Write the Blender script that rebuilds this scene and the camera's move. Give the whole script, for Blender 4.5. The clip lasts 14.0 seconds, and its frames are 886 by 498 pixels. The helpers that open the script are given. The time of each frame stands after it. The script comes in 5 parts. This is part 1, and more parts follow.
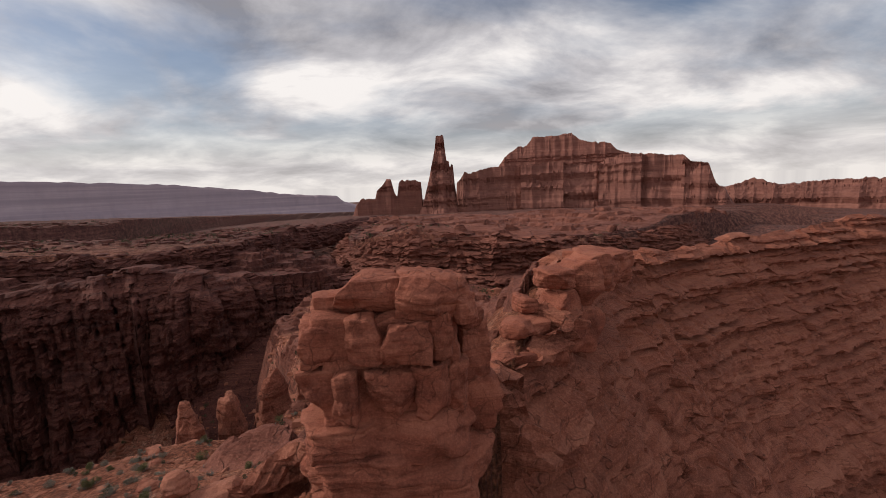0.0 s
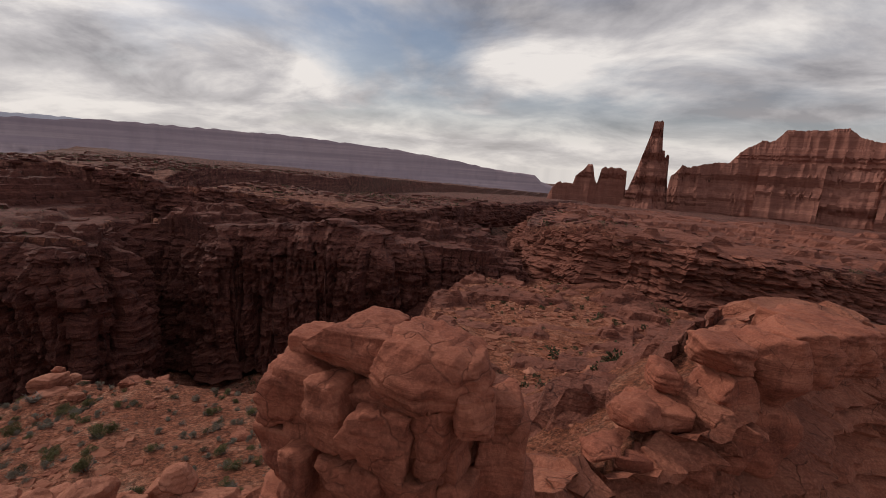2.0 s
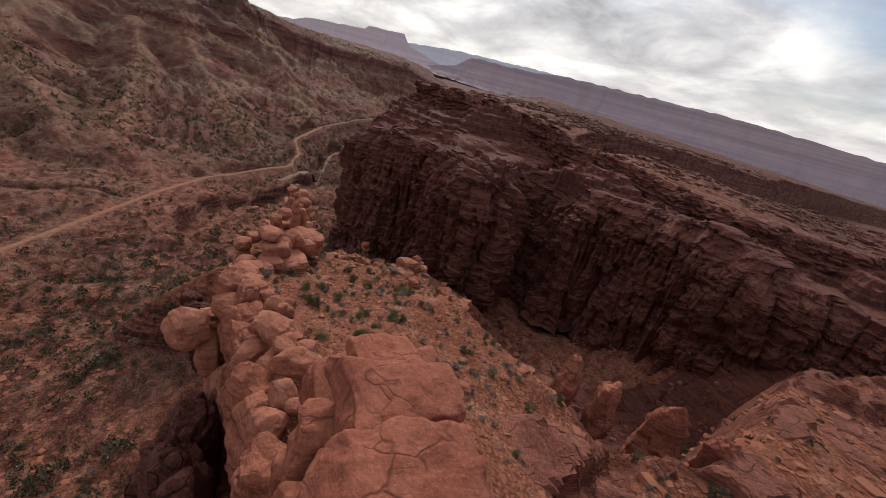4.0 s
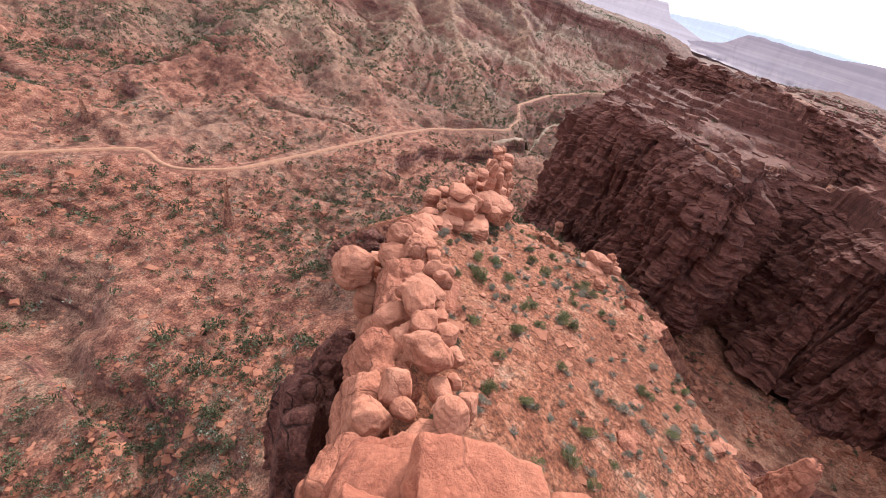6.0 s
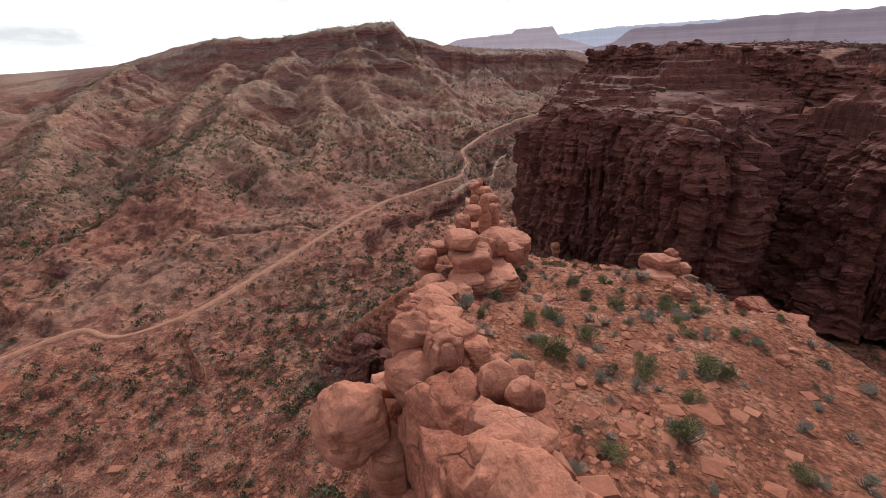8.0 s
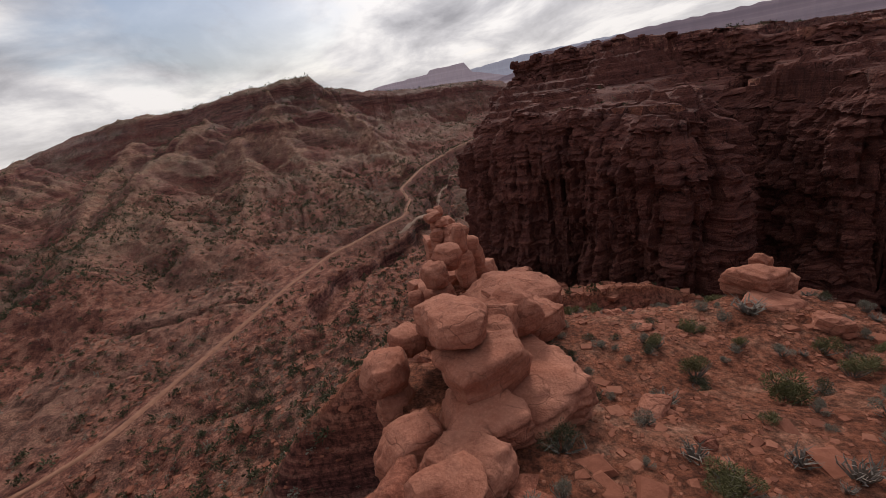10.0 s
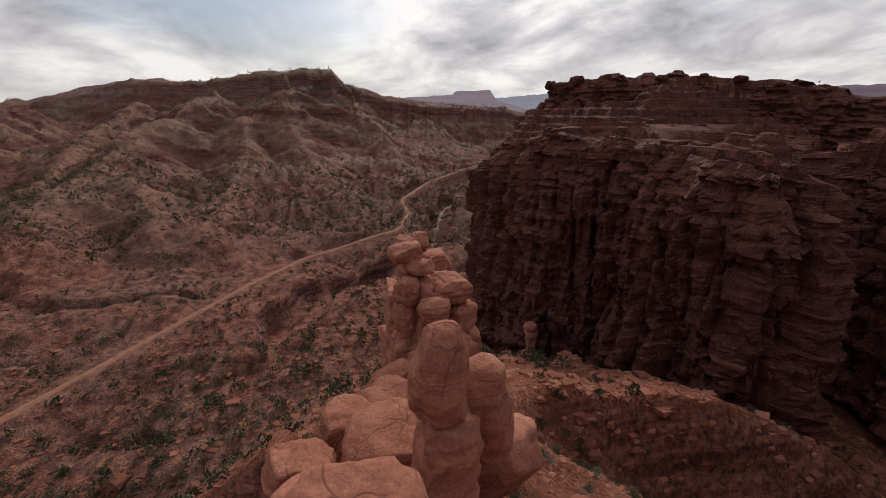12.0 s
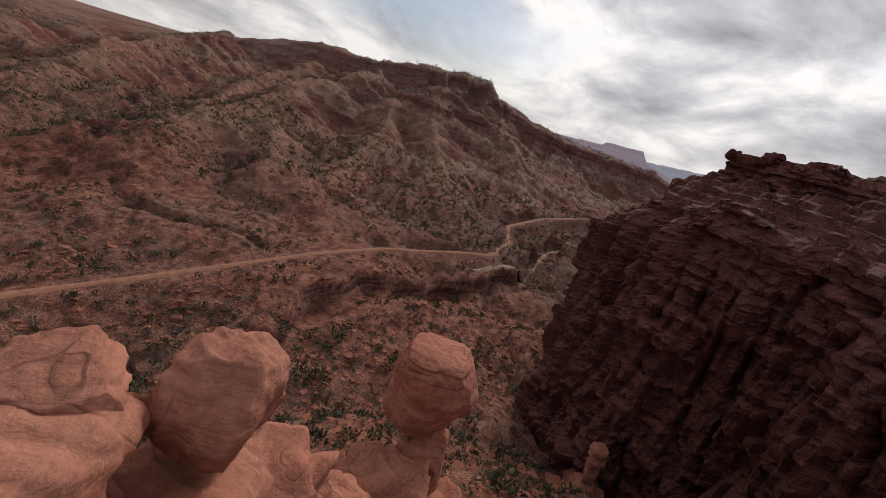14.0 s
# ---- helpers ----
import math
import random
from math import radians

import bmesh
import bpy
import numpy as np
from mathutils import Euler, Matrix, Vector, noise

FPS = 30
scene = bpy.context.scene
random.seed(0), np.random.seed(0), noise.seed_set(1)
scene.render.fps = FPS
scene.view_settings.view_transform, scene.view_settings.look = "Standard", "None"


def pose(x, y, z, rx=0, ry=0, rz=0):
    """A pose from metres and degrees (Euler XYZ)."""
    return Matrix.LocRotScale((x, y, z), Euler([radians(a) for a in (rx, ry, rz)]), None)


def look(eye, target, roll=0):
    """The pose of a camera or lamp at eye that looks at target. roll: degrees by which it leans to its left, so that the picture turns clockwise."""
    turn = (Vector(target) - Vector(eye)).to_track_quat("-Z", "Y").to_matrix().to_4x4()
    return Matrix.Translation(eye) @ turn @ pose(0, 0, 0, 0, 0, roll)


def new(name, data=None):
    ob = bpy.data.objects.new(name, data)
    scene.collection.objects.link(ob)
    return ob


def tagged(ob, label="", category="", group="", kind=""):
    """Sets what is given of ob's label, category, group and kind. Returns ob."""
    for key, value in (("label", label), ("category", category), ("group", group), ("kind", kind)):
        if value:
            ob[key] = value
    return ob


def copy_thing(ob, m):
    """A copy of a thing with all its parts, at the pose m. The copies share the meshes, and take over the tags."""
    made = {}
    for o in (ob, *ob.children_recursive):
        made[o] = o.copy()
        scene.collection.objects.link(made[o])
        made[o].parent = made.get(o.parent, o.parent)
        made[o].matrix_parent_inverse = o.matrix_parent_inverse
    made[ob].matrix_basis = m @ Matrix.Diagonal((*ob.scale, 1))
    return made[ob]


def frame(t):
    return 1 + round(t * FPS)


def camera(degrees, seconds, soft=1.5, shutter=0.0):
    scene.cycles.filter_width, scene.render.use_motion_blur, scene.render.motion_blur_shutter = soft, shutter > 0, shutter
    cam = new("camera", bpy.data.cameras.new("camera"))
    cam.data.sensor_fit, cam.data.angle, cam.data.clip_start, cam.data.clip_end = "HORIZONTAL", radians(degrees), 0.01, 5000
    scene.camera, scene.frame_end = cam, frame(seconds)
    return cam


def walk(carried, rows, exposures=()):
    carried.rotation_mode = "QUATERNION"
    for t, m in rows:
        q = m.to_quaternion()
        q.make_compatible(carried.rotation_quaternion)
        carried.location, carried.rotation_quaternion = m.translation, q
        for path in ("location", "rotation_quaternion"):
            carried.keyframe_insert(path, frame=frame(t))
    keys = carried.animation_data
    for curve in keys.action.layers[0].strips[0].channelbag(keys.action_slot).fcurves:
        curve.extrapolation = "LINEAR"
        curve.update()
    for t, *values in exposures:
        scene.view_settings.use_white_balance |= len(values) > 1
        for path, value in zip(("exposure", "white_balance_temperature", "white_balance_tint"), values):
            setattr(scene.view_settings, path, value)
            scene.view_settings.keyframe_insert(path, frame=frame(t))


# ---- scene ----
cam = camera(91.46, 14.0, soft=0.8)


def flight(t, x, y, z, yaw, pitch, roll):
    """A row of the path: place in metres, then yaw to the left of +y, pitch up and lean, in degrees."""
    a, b = radians(yaw), radians(pitch)
    eye = Vector((x, y, z))
    return t, look(eye, eye + Vector((-math.sin(a) * math.cos(b), math.cos(a) * math.cos(b), math.sin(b))), roll)


PATH = [
    (0.0, -0.00, 0.00, 0.00, -3.41, -8.46, -2.34),
    (0.5, 1.27, 2.21, 0.04, 0.29, -8.32, -1.64),
    (1.0, 2.52, 4.34, 0.34, 5.18, -8.59, -0.44),
    (1.5, 3.77, 6.35, 0.77, 12.30, -9.60, 1.22),
    (2.0, 5.05, 8.20, 1.37, 21.32, -11.35, 3.86),
    (2.5, 5.70, 10.84, 1.55, 31.89, -13.43, 5.60),
    (3.0, 5.90, 13.37, 1.86, 43.54, -16.33, 7.40),
    (3.5, 5.66, 15.68, 2.24, 56.01, -19.11, 10.39),
    (4.0, 5.24, 17.61, 2.66, 68.90, -22.62, 14.49),
    (4.2, 4.94, 18.29, 2.88, 73.89, -24.26, 16.56),
    (6.3, -2.74, 19.26, -0.50, 96.41, -32.52, 15.90),
    (6.5, -3.87, 18.94, -1.22, 96.59, -31.84, 13.90),
    (7.0, -7.12, 17.95, -3.18, 96.55, -29.63, 7.85),
    (7.5, -10.65, 16.73, -5.25, 95.26, -26.82, 2.11),
    (8.0, -14.66, 15.59, -7.18, 93.47, -24.47, -2.35),
    (8.5, -18.93, 14.65, -9.01, 91.41, -22.64, -6.82),
    (9.0, -23.34, 14.04, -10.53, 88.39, -21.08, -10.53),
    (9.2, -25.08, 13.93, -11.03, 87.35, -20.59, -11.91),
    (11.3, -49.47, 15.87, -16.91, 83.98, -18.56, -5.20),
    (11.5, -51.85, 16.21, -17.53, 84.25, -18.32, -3.78),
    (12.0, -57.81, 17.15, -18.96, 85.32, -17.69, 0.14),
    (12.5, -63.53, 18.05, -20.14, 86.81, -17.19, 3.84),
    (13.0, -69.17, 18.89, -21.22, 89.05, -17.07, 7.43),
    (13.5, -74.76, 19.67, -22.29, 92.80, -17.17, 11.42),
    (14.0, -79.76, 20.14, -23.12, 99.01, -16.72, 17.54),
]
walk(cam, [flight(*row) for row in PATH], exposures=[(0.0, 0.05, 6500, 15), (1.5, -0.15, 6600, 15), (3.0, -0.12, 6600, 14), (3.5, 0.0, 6500, 13), (4.2, 0.4, 6400, 12), (6.3, 1.95, 5850, 4), (6.8, 1.85, 5850, 4), (7.5, 1.35, 5950, 6), (8.5, 0.5, 6250, 12), (9.2, 0.05, 6400, 15), (14.0, 0.05, 6400, 14)])

# ---- sky and sun ----
SUN_AZ, SUN_EL = radians(-78), radians(32)
world = bpy.data.worlds.new("sky")
scene.world = world
world.use_nodes = True
wn, wl = world.node_tree.nodes, world.node_tree.links
wn.clear()


def wnode(kind, **values):
    n = wn.new(kind)
    for k, v in values.items():
        n.inputs[k].default_value = v
    return n


sky = wn.new("ShaderNodeTexSky")
sky.sky_type, sky.sun_disc = "NISHITA", False
sky.sun_elevation, sky.sun_rotation = SUN_EL, SUN_AZ
sky_dim = wn.new("ShaderNodeVectorMath")
sky_dim.operation = "SCALE"
sky_dim.inputs["Scale"].default_value = 0.075
wl.new(sky.outputs[0], sky_dim.inputs[0])
tc = wn.new("ShaderNodeTexCoord")
sep = wn.new("ShaderNodeSeparateXYZ")
wl.new(tc.outputs["Generated"], sep.inputs[0])


def wmath(op, a, b=0.0):
    n = wn.new("ShaderNodeMath")
    n.operation = op
    for i, v in enumerate((a, b)):
        if isinstance(v, (int, float)):
            n.inputs[i].default_value = v
        else:
            wl.new(v, n.inputs[i])
    return n.outputs[0]


up = wmath("ADD", wmath("MAXIMUM", sep.outputs[2], 0.0), 0.24)
flat = wn.new("ShaderNodeCombineXYZ")
wl.new(wmath("DIVIDE", sep.outputs[0], up), flat.inputs[0])
wl.new(wmath("DIVIDE", sep.outputs[1], up), flat.inputs[1])
turned = wnode("ShaderNodeMapping", Location=(3.1, 1.7, 0), Rotation=(0, 0, -0.5), Scale=(0.7, 0.85, 1))
wl.new(flat.outputs[0], turned.inputs[0])
big = wnode("ShaderNodeTexNoise", Scale=0.75, Detail=7.0, Roughness=0.55, Distortion=0.3)
fine = wnode("ShaderNodeTexNoise", Scale=1.9, Detail=10.0, Roughness=0.57, Distortion=0.3)
wl.new(turned.outputs[0], big.inputs["Vector"])
wl.new(turned.outputs[0], fine.inputs["Vector"])
cover = wn.new("ShaderNodeValToRGB")
cover.color_ramp.elements[0].position, cover.color_ramp.elements[1].position = 0.37, 0.53
wl.new(wmath("SUBTRACT", big.outputs[0], wmath("ADD", wmath("MULTIPLY", sep.outputs[0], 0.055), wmath("MULTIPLY", sep.outputs[1], 0.03))), cover.inputs[0])
tone = wn.new("ShaderNodeValToRGB")
tone.color_ramp.elements[0].position, tone.color_ramp.elements[0].color = 0.34, (0.27, 0.275, 0.30, 1)
tone.color_ramp.elements[1].position, tone.color_ramp.elements[1].color = 0.61, (0.93, 0.915, 0.87, 1)
soft_tone = tone.color_ramp.elements.new(0.48)
soft_tone.color = (0.55, 0.55, 0.56, 1)
wl.new(fine.outputs[0], tone.inputs[0])
# the veiled sun brightens the cloud in front of it
sun_dir = Vector((math.sin(SUN_AZ) * math.cos(SUN_EL), math.cos(SUN_AZ) * math.cos(SUN_EL), math.sin(SUN_EL)))
near = wn.new("ShaderNodeVectorMath")
near.operation, near.inputs[1].default_value = "DOT_PRODUCT", sun_dir
wl.new(tc.outputs["Generated"], near.inputs[0])
halo = wmath("MULTIPLY", wmath("POWER", wmath("MAXIMUM", near.outputs["Value"], 0.0), 7.0), 0.16)
lit = wn.new("ShaderNodeVectorMath")
lit.operation = "SCALE"
low_sky = wmath("POWER", wmath("SUBTRACT", 1.0, wmath("MAXIMUM", sep.outputs[2], 0.0)), 9.0)
glow = wn.new("ShaderNodeMix")
glow.data_type = "RGBA"
glow.inputs["B"].default_value = (0.80, 0.76, 0.68, 1)
wl.new(wmath("MULTIPLY", low_sky, 0.55), glow.inputs["Factor"])
wl.new(tone.outputs[0], glow.inputs["A"])
wl.new(glow.outputs["Result"], lit.inputs[0])
wl.new(wmath("ADD", halo, 0.96), lit.inputs["Scale"])
mix = wn.new("ShaderNodeMix")
mix.data_type = "RGBA"
wl.new(wmath("MAXIMUM", cover.outputs[0], wmath("MINIMUM", wmath("MULTIPLY", low_sky, 1.6), 1.0)), mix.inputs["Factor"])
wl.new(sky_dim.outputs[0], mix.inputs["A"])
wl.new(lit.outputs[0], mix.inputs["B"])
back = wnode("ShaderNodeBackground", Strength=1.0)
wl.new(mix.outputs["Result"], back.inputs[0])
wout = wn.new("ShaderNodeOutputWorld")
wl.new(back.outputs[0], wout.inputs[0])

sun = new("sun", bpy.data.lights.new("sun", "SUN"))
sun.data.energy, sun.data.angle, sun.data.color = 1.9, radians(10), (1.0, 0.93, 0.83)
sun.matrix_world = look(sun_dir * 300, (0, 0, 0))

# ---- materials ----
class Shader:
    """A small helper to wire a node material."""

    def __init__(self, name, rough=0.9):
        self.mat = bpy.data.materials.new(name)
        self.mat.use_nodes = True
        self.n, self.l = self.mat.node_tree.nodes, self.mat.node_tree.links
        self.n.clear()
        self.out = self.n.new("ShaderNodeOutputMaterial")
        self.bsdf = self.n.new("ShaderNodeBsdfPrincipled")
        self.bsdf.inputs["Roughness"].default_value = rough
        self.bsdf.inputs["Specular IOR Level"].default_value = 0.2
        self.l.new(self.bsdf.outputs[0], self.out.inputs[0])
        self.geo = self.n.new("ShaderNodeNewGeometry")
        self.pos = self.geo.outputs["Position"]

    def link(self, value, socket):
        if isinstance(value, (int, float)):
            socket.default_value = value
        elif isinstance(value, tuple):
            socket.default_value = (*value, 1) if len(value) == 3 and socket.type == "RGBA" else value
        else:
            self.l.new(value, socket)

    def math(self, op, a, b=0.0, c=0.0):
        n = self.n.new("ShaderNodeMath")
        n.operation = op
        for i, v in enumerate((a, b, c)):
            self.link(v, n.inputs[i])
        return n.outputs[0]

    def scaled(self, s, rot=(0, 0, 0), source=None):
        n = self.n.new("ShaderNodeMapping")
        n.inputs["Scale"].default_value, n.inputs["Rotation"].default_value = s, rot
        self.l.new(source or self.pos, n.inputs[0])
        return n.outputs[0]

    def noise(self, scale, vec=None, detail=5.0, rough=0.55, twist=0.0):
        n = self.n.new("ShaderNodeTexNoise")
        for k, v in (("Scale", scale), ("Detail", detail), ("Roughness", rough), ("Distortion", twist)):
            n.inputs[k].default_value = v
        self.l.new(vec or self.pos, n.inputs["Vector"])
        return n.outputs[0]

    def cells(self, scale, vec=None, feature="DISTANCE_TO_EDGE"):
        n = self.n.new("ShaderNodeTexVoronoi")
        n.feature = feature
        n.inputs["Scale"].default_value = scale
        self.l.new(vec or self.pos, n.inputs["Vector"])
        return n.outputs[0]

    def ramp(self, value, *stops):
        n = self.n.new("ShaderNodeValToRGB")
        els = n.color_ramp.elements
        while len(els) < len(stops):
            els.new(0.5)
        for e, (p, c) in zip(els, stops):
            e.position, e.color = p, (c, c, c, 1) if isinstance(c, (int, float)) else (*c, 1)
        self.link(value, n.inputs[0])
        return n.outputs[0]

    def mix(self, fac, a, b, mode="MIX"):
        n = self.n.new("ShaderNodeMix")
        n.data_type, n.blend_type = "RGBA", mode
        self.link(fac, n.inputs["Factor"])
        self.link(a, n.inputs["A"])
        self.link(b, n.inputs["B"])
        return n.outputs["Result"]

    def finish(self, colour, height=None, strength=0.5, distance=0.1):
        self.link(colour, self.bsdf.inputs["Base Color"])
        if height is not None:
            n = self.n.new("ShaderNodeBump")
            n.inputs["Strength"].default_value, n.inputs["Distance"].default_value = strength, distance
            self.l.new(height, n.inputs["Height"])
            self.l.new(n.outputs[0], self.bsdf.inputs["Normal"])
        return self.mat

    def upness(self):
        n = self.n.new("ShaderNodeSeparateXYZ")
        self.l.new(self.geo.outputs["Normal"], n.inputs[0])
        return n.outputs[2]


def sandstone(name, dark, mid, light, size=1.0, bands=1.0, varnish=0.5, bump=0.6, crack=0.5, upright=1.7, speckle=0.3):
    """Bedded red sandstone: bands by height, blotches, dark streaks running down steep faces, cracks and grain."""
    s = Shader(name)
    bed = s.noise(1.0 * bands, s.scaled((0.02, 0.02, 0.55)), 7.0, 0.65)
    bed2 = s.noise(1.0 * bands, s.scaled((0.06, 0.06, 3.2)), 6.0, 0.65)
    blotch = s.noise(0.5 / size, None, 7.0, 0.62)
    grain = s.noise(5.0 / size, None, 8.0, 0.72)
    col = s.ramp(bed, (0.36, dark), (0.5, mid), (0.62, light))
    col = s.mix(s.ramp(bed2, (0.48, 0.0), (0.58, 0.6)), col, dark)
    col = s.mix(s.ramp(blotch, (0.40, 0.0), (0.66, 0.55)), col, light)
    streak = s.noise(1.0, s.scaled((0.5 / size, 0.5 / size, 0.14 / size)), 8.0, 0.7, 0.4)
    steep = s.ramp(s.upness(), (0.25, 1.0), (0.55, 0.0))
    wet = s.math("MULTIPLY", s.ramp(streak, (0.48, 0.0), (0.62, varnish)), steep)
    col = s.mix(wet, col, tuple(c * 0.28 for c in dark))
    col = s.mix(speckle, col, s.ramp(grain, (0.38, tuple(c * 0.4 for c in mid)), (0.5, mid), (0.62, tuple(min(1, c * 1.45) for c in light))))
    bent = s.n.new("ShaderNodeVectorMath")
    bent.operation = "MULTIPLY_ADD"
    wob = s.n.new("ShaderNodeTexNoise")
    wob.inputs["Scale"].default_value = 0.6 / size
    s.l.new(s.pos, wob.inputs["Vector"])
    s.l.new(wob.outputs["Color"], bent.inputs[0])
    bent.inputs[1].default_value = (1.6 * size,) * 3
    s.l.new(s.pos, bent.inputs[2])
    edge = s.cells(0.42 / size, s.scaled((1, 1, upright), source=bent.outputs[0]))
    line = s.math("MULTIPLY", s.ramp(edge, (0.0, 1.0), (0.03, 0.0)), s.ramp(s.noise(0.35 / size, None, 4.0, 0.6), (0.46, 0.0), (0.58, 1.0)))
    col = s.mix(s.math("MULTIPLY", line, crack), col, tuple(c * 0.3 for c in dark))
    pits = s.math("ADD", s.math("MULTIPLY", s.noise(1.6 / size, None, 10.0, 0.64), 1.0), s.math("MULTIPLY", bed2, 0.8))
    pits = s.math("SUBTRACT", pits, s.math("MULTIPLY", line, 0.5 * crack))
    return s.finish(col, pits, bump, 0.55 * size)


# darker and bluer than the fin's stone: canyon shade is partly in this colour
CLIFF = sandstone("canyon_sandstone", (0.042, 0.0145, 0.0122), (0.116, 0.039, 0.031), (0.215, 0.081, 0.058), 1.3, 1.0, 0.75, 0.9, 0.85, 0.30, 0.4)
FINROCK = sandstone("fin_sandstone", (0.150, 0.047, 0.030), (0.300, 0.098, 0.060), (0.42, 0.165, 0.104), 1.0, 1.2, 0.5, 0.8, 0.65, 0.8)
BUTTEROCK = sandstone("butte_sandstone", (0.085, 0.029, 0.021), (0.200, 0.069, 0.047), (0.31, 0.120, 0.082), 1.2, 1.1, 0.4, 0.9, 0.6, 0.5)
ROCK = sandstone("boulder_sandstone", (0.20, 0.070, 0.044), (0.355, 0.128, 0.078), (0.47, 0.205, 0.135), 0.55, 1.6, 0.3, 0.5, 0.45, 1.2, 0.2)
BLOCK = sandstone("tower_block_sandstone", (0.17, 0.051, 0.033), (0.305, 0.096, 0.058), (0.41, 0.152, 0.095), 0.6, 1.4, 0.5, 0.55, 0.5, 1.0, 0.22)
TOWER = sandstone("far_tower_sandstone", (0.15, 0.060, 0.046), (0.245, 0.098, 0.074), (0.32, 0.142, 0.105), 9, 0.12, 0.12, 0.5, 0.12, 0.25)


def ground_material():
    s = Shader("red_desert_ground", 0.95)
    sep = s.n.new("ShaderNodeSeparateXYZ")
    s.l.new(s.pos, sep.inputs[0])
    # the fin carries redder sand than the valley's washed silt
    high = s.ramp(s.math("MULTIPLY_ADD", sep.outputs[2], 0.02, 1.9), (0.35, 0.0), (0.65, 1.0))
    west = s.ramp(s.math("MULTIPLY_ADD", sep.outputs[0], -0.01, -1.0), (0.0, 0.0), (0.9, 1.0))
    high = s.math("MULTIPLY", high, s.math("SUBTRACT", 1.0, west))
    north = s.ramp(s.math("MULTIPLY_ADD", sep.outputs[1], 0.01, -1.2), (0.0, 0.0), (0.9, 1.0))
    high = s.math("MULTIPLY", high, s.math("SUBTRACT", 1.0, north))
    broad = s.noise(0.018, None, 7.0, 0.62)
    mid = s.noise(0.28, None, 9.0, 0.72)
    grit = s.noise(2.6, None, 9.0, 0.78)
    silt = s.ramp(mid, (0.42, (0.120, 0.044, 0.031)), (0.5, (0.215, 0.081, 0.054)), (0.58, (0.30, 0.132, 0.088)))
    silt = s.mix(s.ramp(broad, (0.50, 0.0), (0.58, 0.4)), silt, s.ramp(mid, (0.42, (0.115, 0.072, 0.053)), (0.58, (0.26, 0.165, 0.118))))
    red = s.ramp(mid, (0.38, (0.18, 0.058, 0.031)), (0.5, (0.28, 0.097, 0.054)), (0.60, (0.36, 0.155, 0.096)), (0.68, (0.42, 0.225, 0.155)))
    # the mountain's beds, each with its own colour, wandering a little in height
    lift = s.math("ADD", s.math("MULTIPLY_ADD", sep.outputs[2], 0.0091, 0.72), s.math("MULTIPLY_ADD", broad, 0.10, -0.05))
    lift = s.math("ADD", lift, s.math("MULTIPLY_ADD", mid, 0.05, -0.025))
    beds = s.ramp(lift, (0.0, (0.17, 0.105, 0.078)), (0.07, (0.20, 0.075, 0.053)), (0.16, (0.25, 0.14, 0.10)), (0.25, (0.17, 0.062, 0.046)), (0.34, (0.235, 0.145, 0.105)), (0.43, (0.16, 0.085, 0.068)),
                  (0.50, (0.115, 0.042, 0.036)), (0.58, (0.15, 0.060, 0.05)), (0.63, (0.19, 0.125, 0.10)), (0.72, (0.13, 0.052, 0.045)), (0.80, (0.17, 0.12, 0.10)), (0.88, (0.12, 0.048, 0.04)), (0.95, (0.25, 0.165, 0.12)))
    far = s.ramp(s.math("MULTIPLY_ADD", sep.outputs[0], -0.01, -2.2), (0.0, 0.0), (0.9, 0.85))
    soil = s.mix(far, silt, beds)
    soil = s.mix(far, soil, s.mix(1.0, soil, s.ramp(s.noise(0.10, None, 8.0, 0.75), (0.42, 0.7), (0.5, 1.0), (0.58, 1.25)), "MULTIPLY"))
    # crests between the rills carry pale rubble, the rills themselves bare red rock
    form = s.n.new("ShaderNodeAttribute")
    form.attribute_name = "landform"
    # this contrast also puts the relief's light and shade into the colour
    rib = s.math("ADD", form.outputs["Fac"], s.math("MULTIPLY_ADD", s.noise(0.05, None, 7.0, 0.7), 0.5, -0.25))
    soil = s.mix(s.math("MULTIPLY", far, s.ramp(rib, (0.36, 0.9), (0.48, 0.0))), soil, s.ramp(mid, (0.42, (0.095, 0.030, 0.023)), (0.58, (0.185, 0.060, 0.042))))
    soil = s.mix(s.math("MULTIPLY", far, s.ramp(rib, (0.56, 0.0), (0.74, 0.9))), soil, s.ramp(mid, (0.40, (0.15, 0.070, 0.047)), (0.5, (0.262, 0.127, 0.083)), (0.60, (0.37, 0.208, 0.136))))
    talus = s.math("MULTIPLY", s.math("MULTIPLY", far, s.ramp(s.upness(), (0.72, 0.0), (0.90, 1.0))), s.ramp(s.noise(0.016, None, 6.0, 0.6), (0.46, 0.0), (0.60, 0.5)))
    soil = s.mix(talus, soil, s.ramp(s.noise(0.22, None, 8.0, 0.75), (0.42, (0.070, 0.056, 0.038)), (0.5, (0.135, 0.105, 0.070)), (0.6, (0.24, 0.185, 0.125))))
    soil = s.mix(s.math("MULTIPLY", north, 0.8), soil, s.ramp(mid, (0.42, (0.055, 0.022, 0.018)), (0.5, (0.110, 0.043, 0.034)), (0.6, (0.20, 0.086, 0.066))))
    soil = s.mix(high, soil, red)
    soil = s.mix(1.0, soil, s.ramp(grit, (0.40, 0.42), (0.5, 1.0), (0.60, 1.75)), "MULTIPLY")
    # beds of rock come through where the ground is steep
    bed = s.noise(1.0, s.scaled((0.03, 0.03, 0.5)), 9.0, 0.75)
    rock = s.ramp(bed, (0.42, (0.06, 0.020, 0.018)), (0.5, (0.155, 0.054, 0.044)), (0.58, (0.25, 0.118, 0.09)))
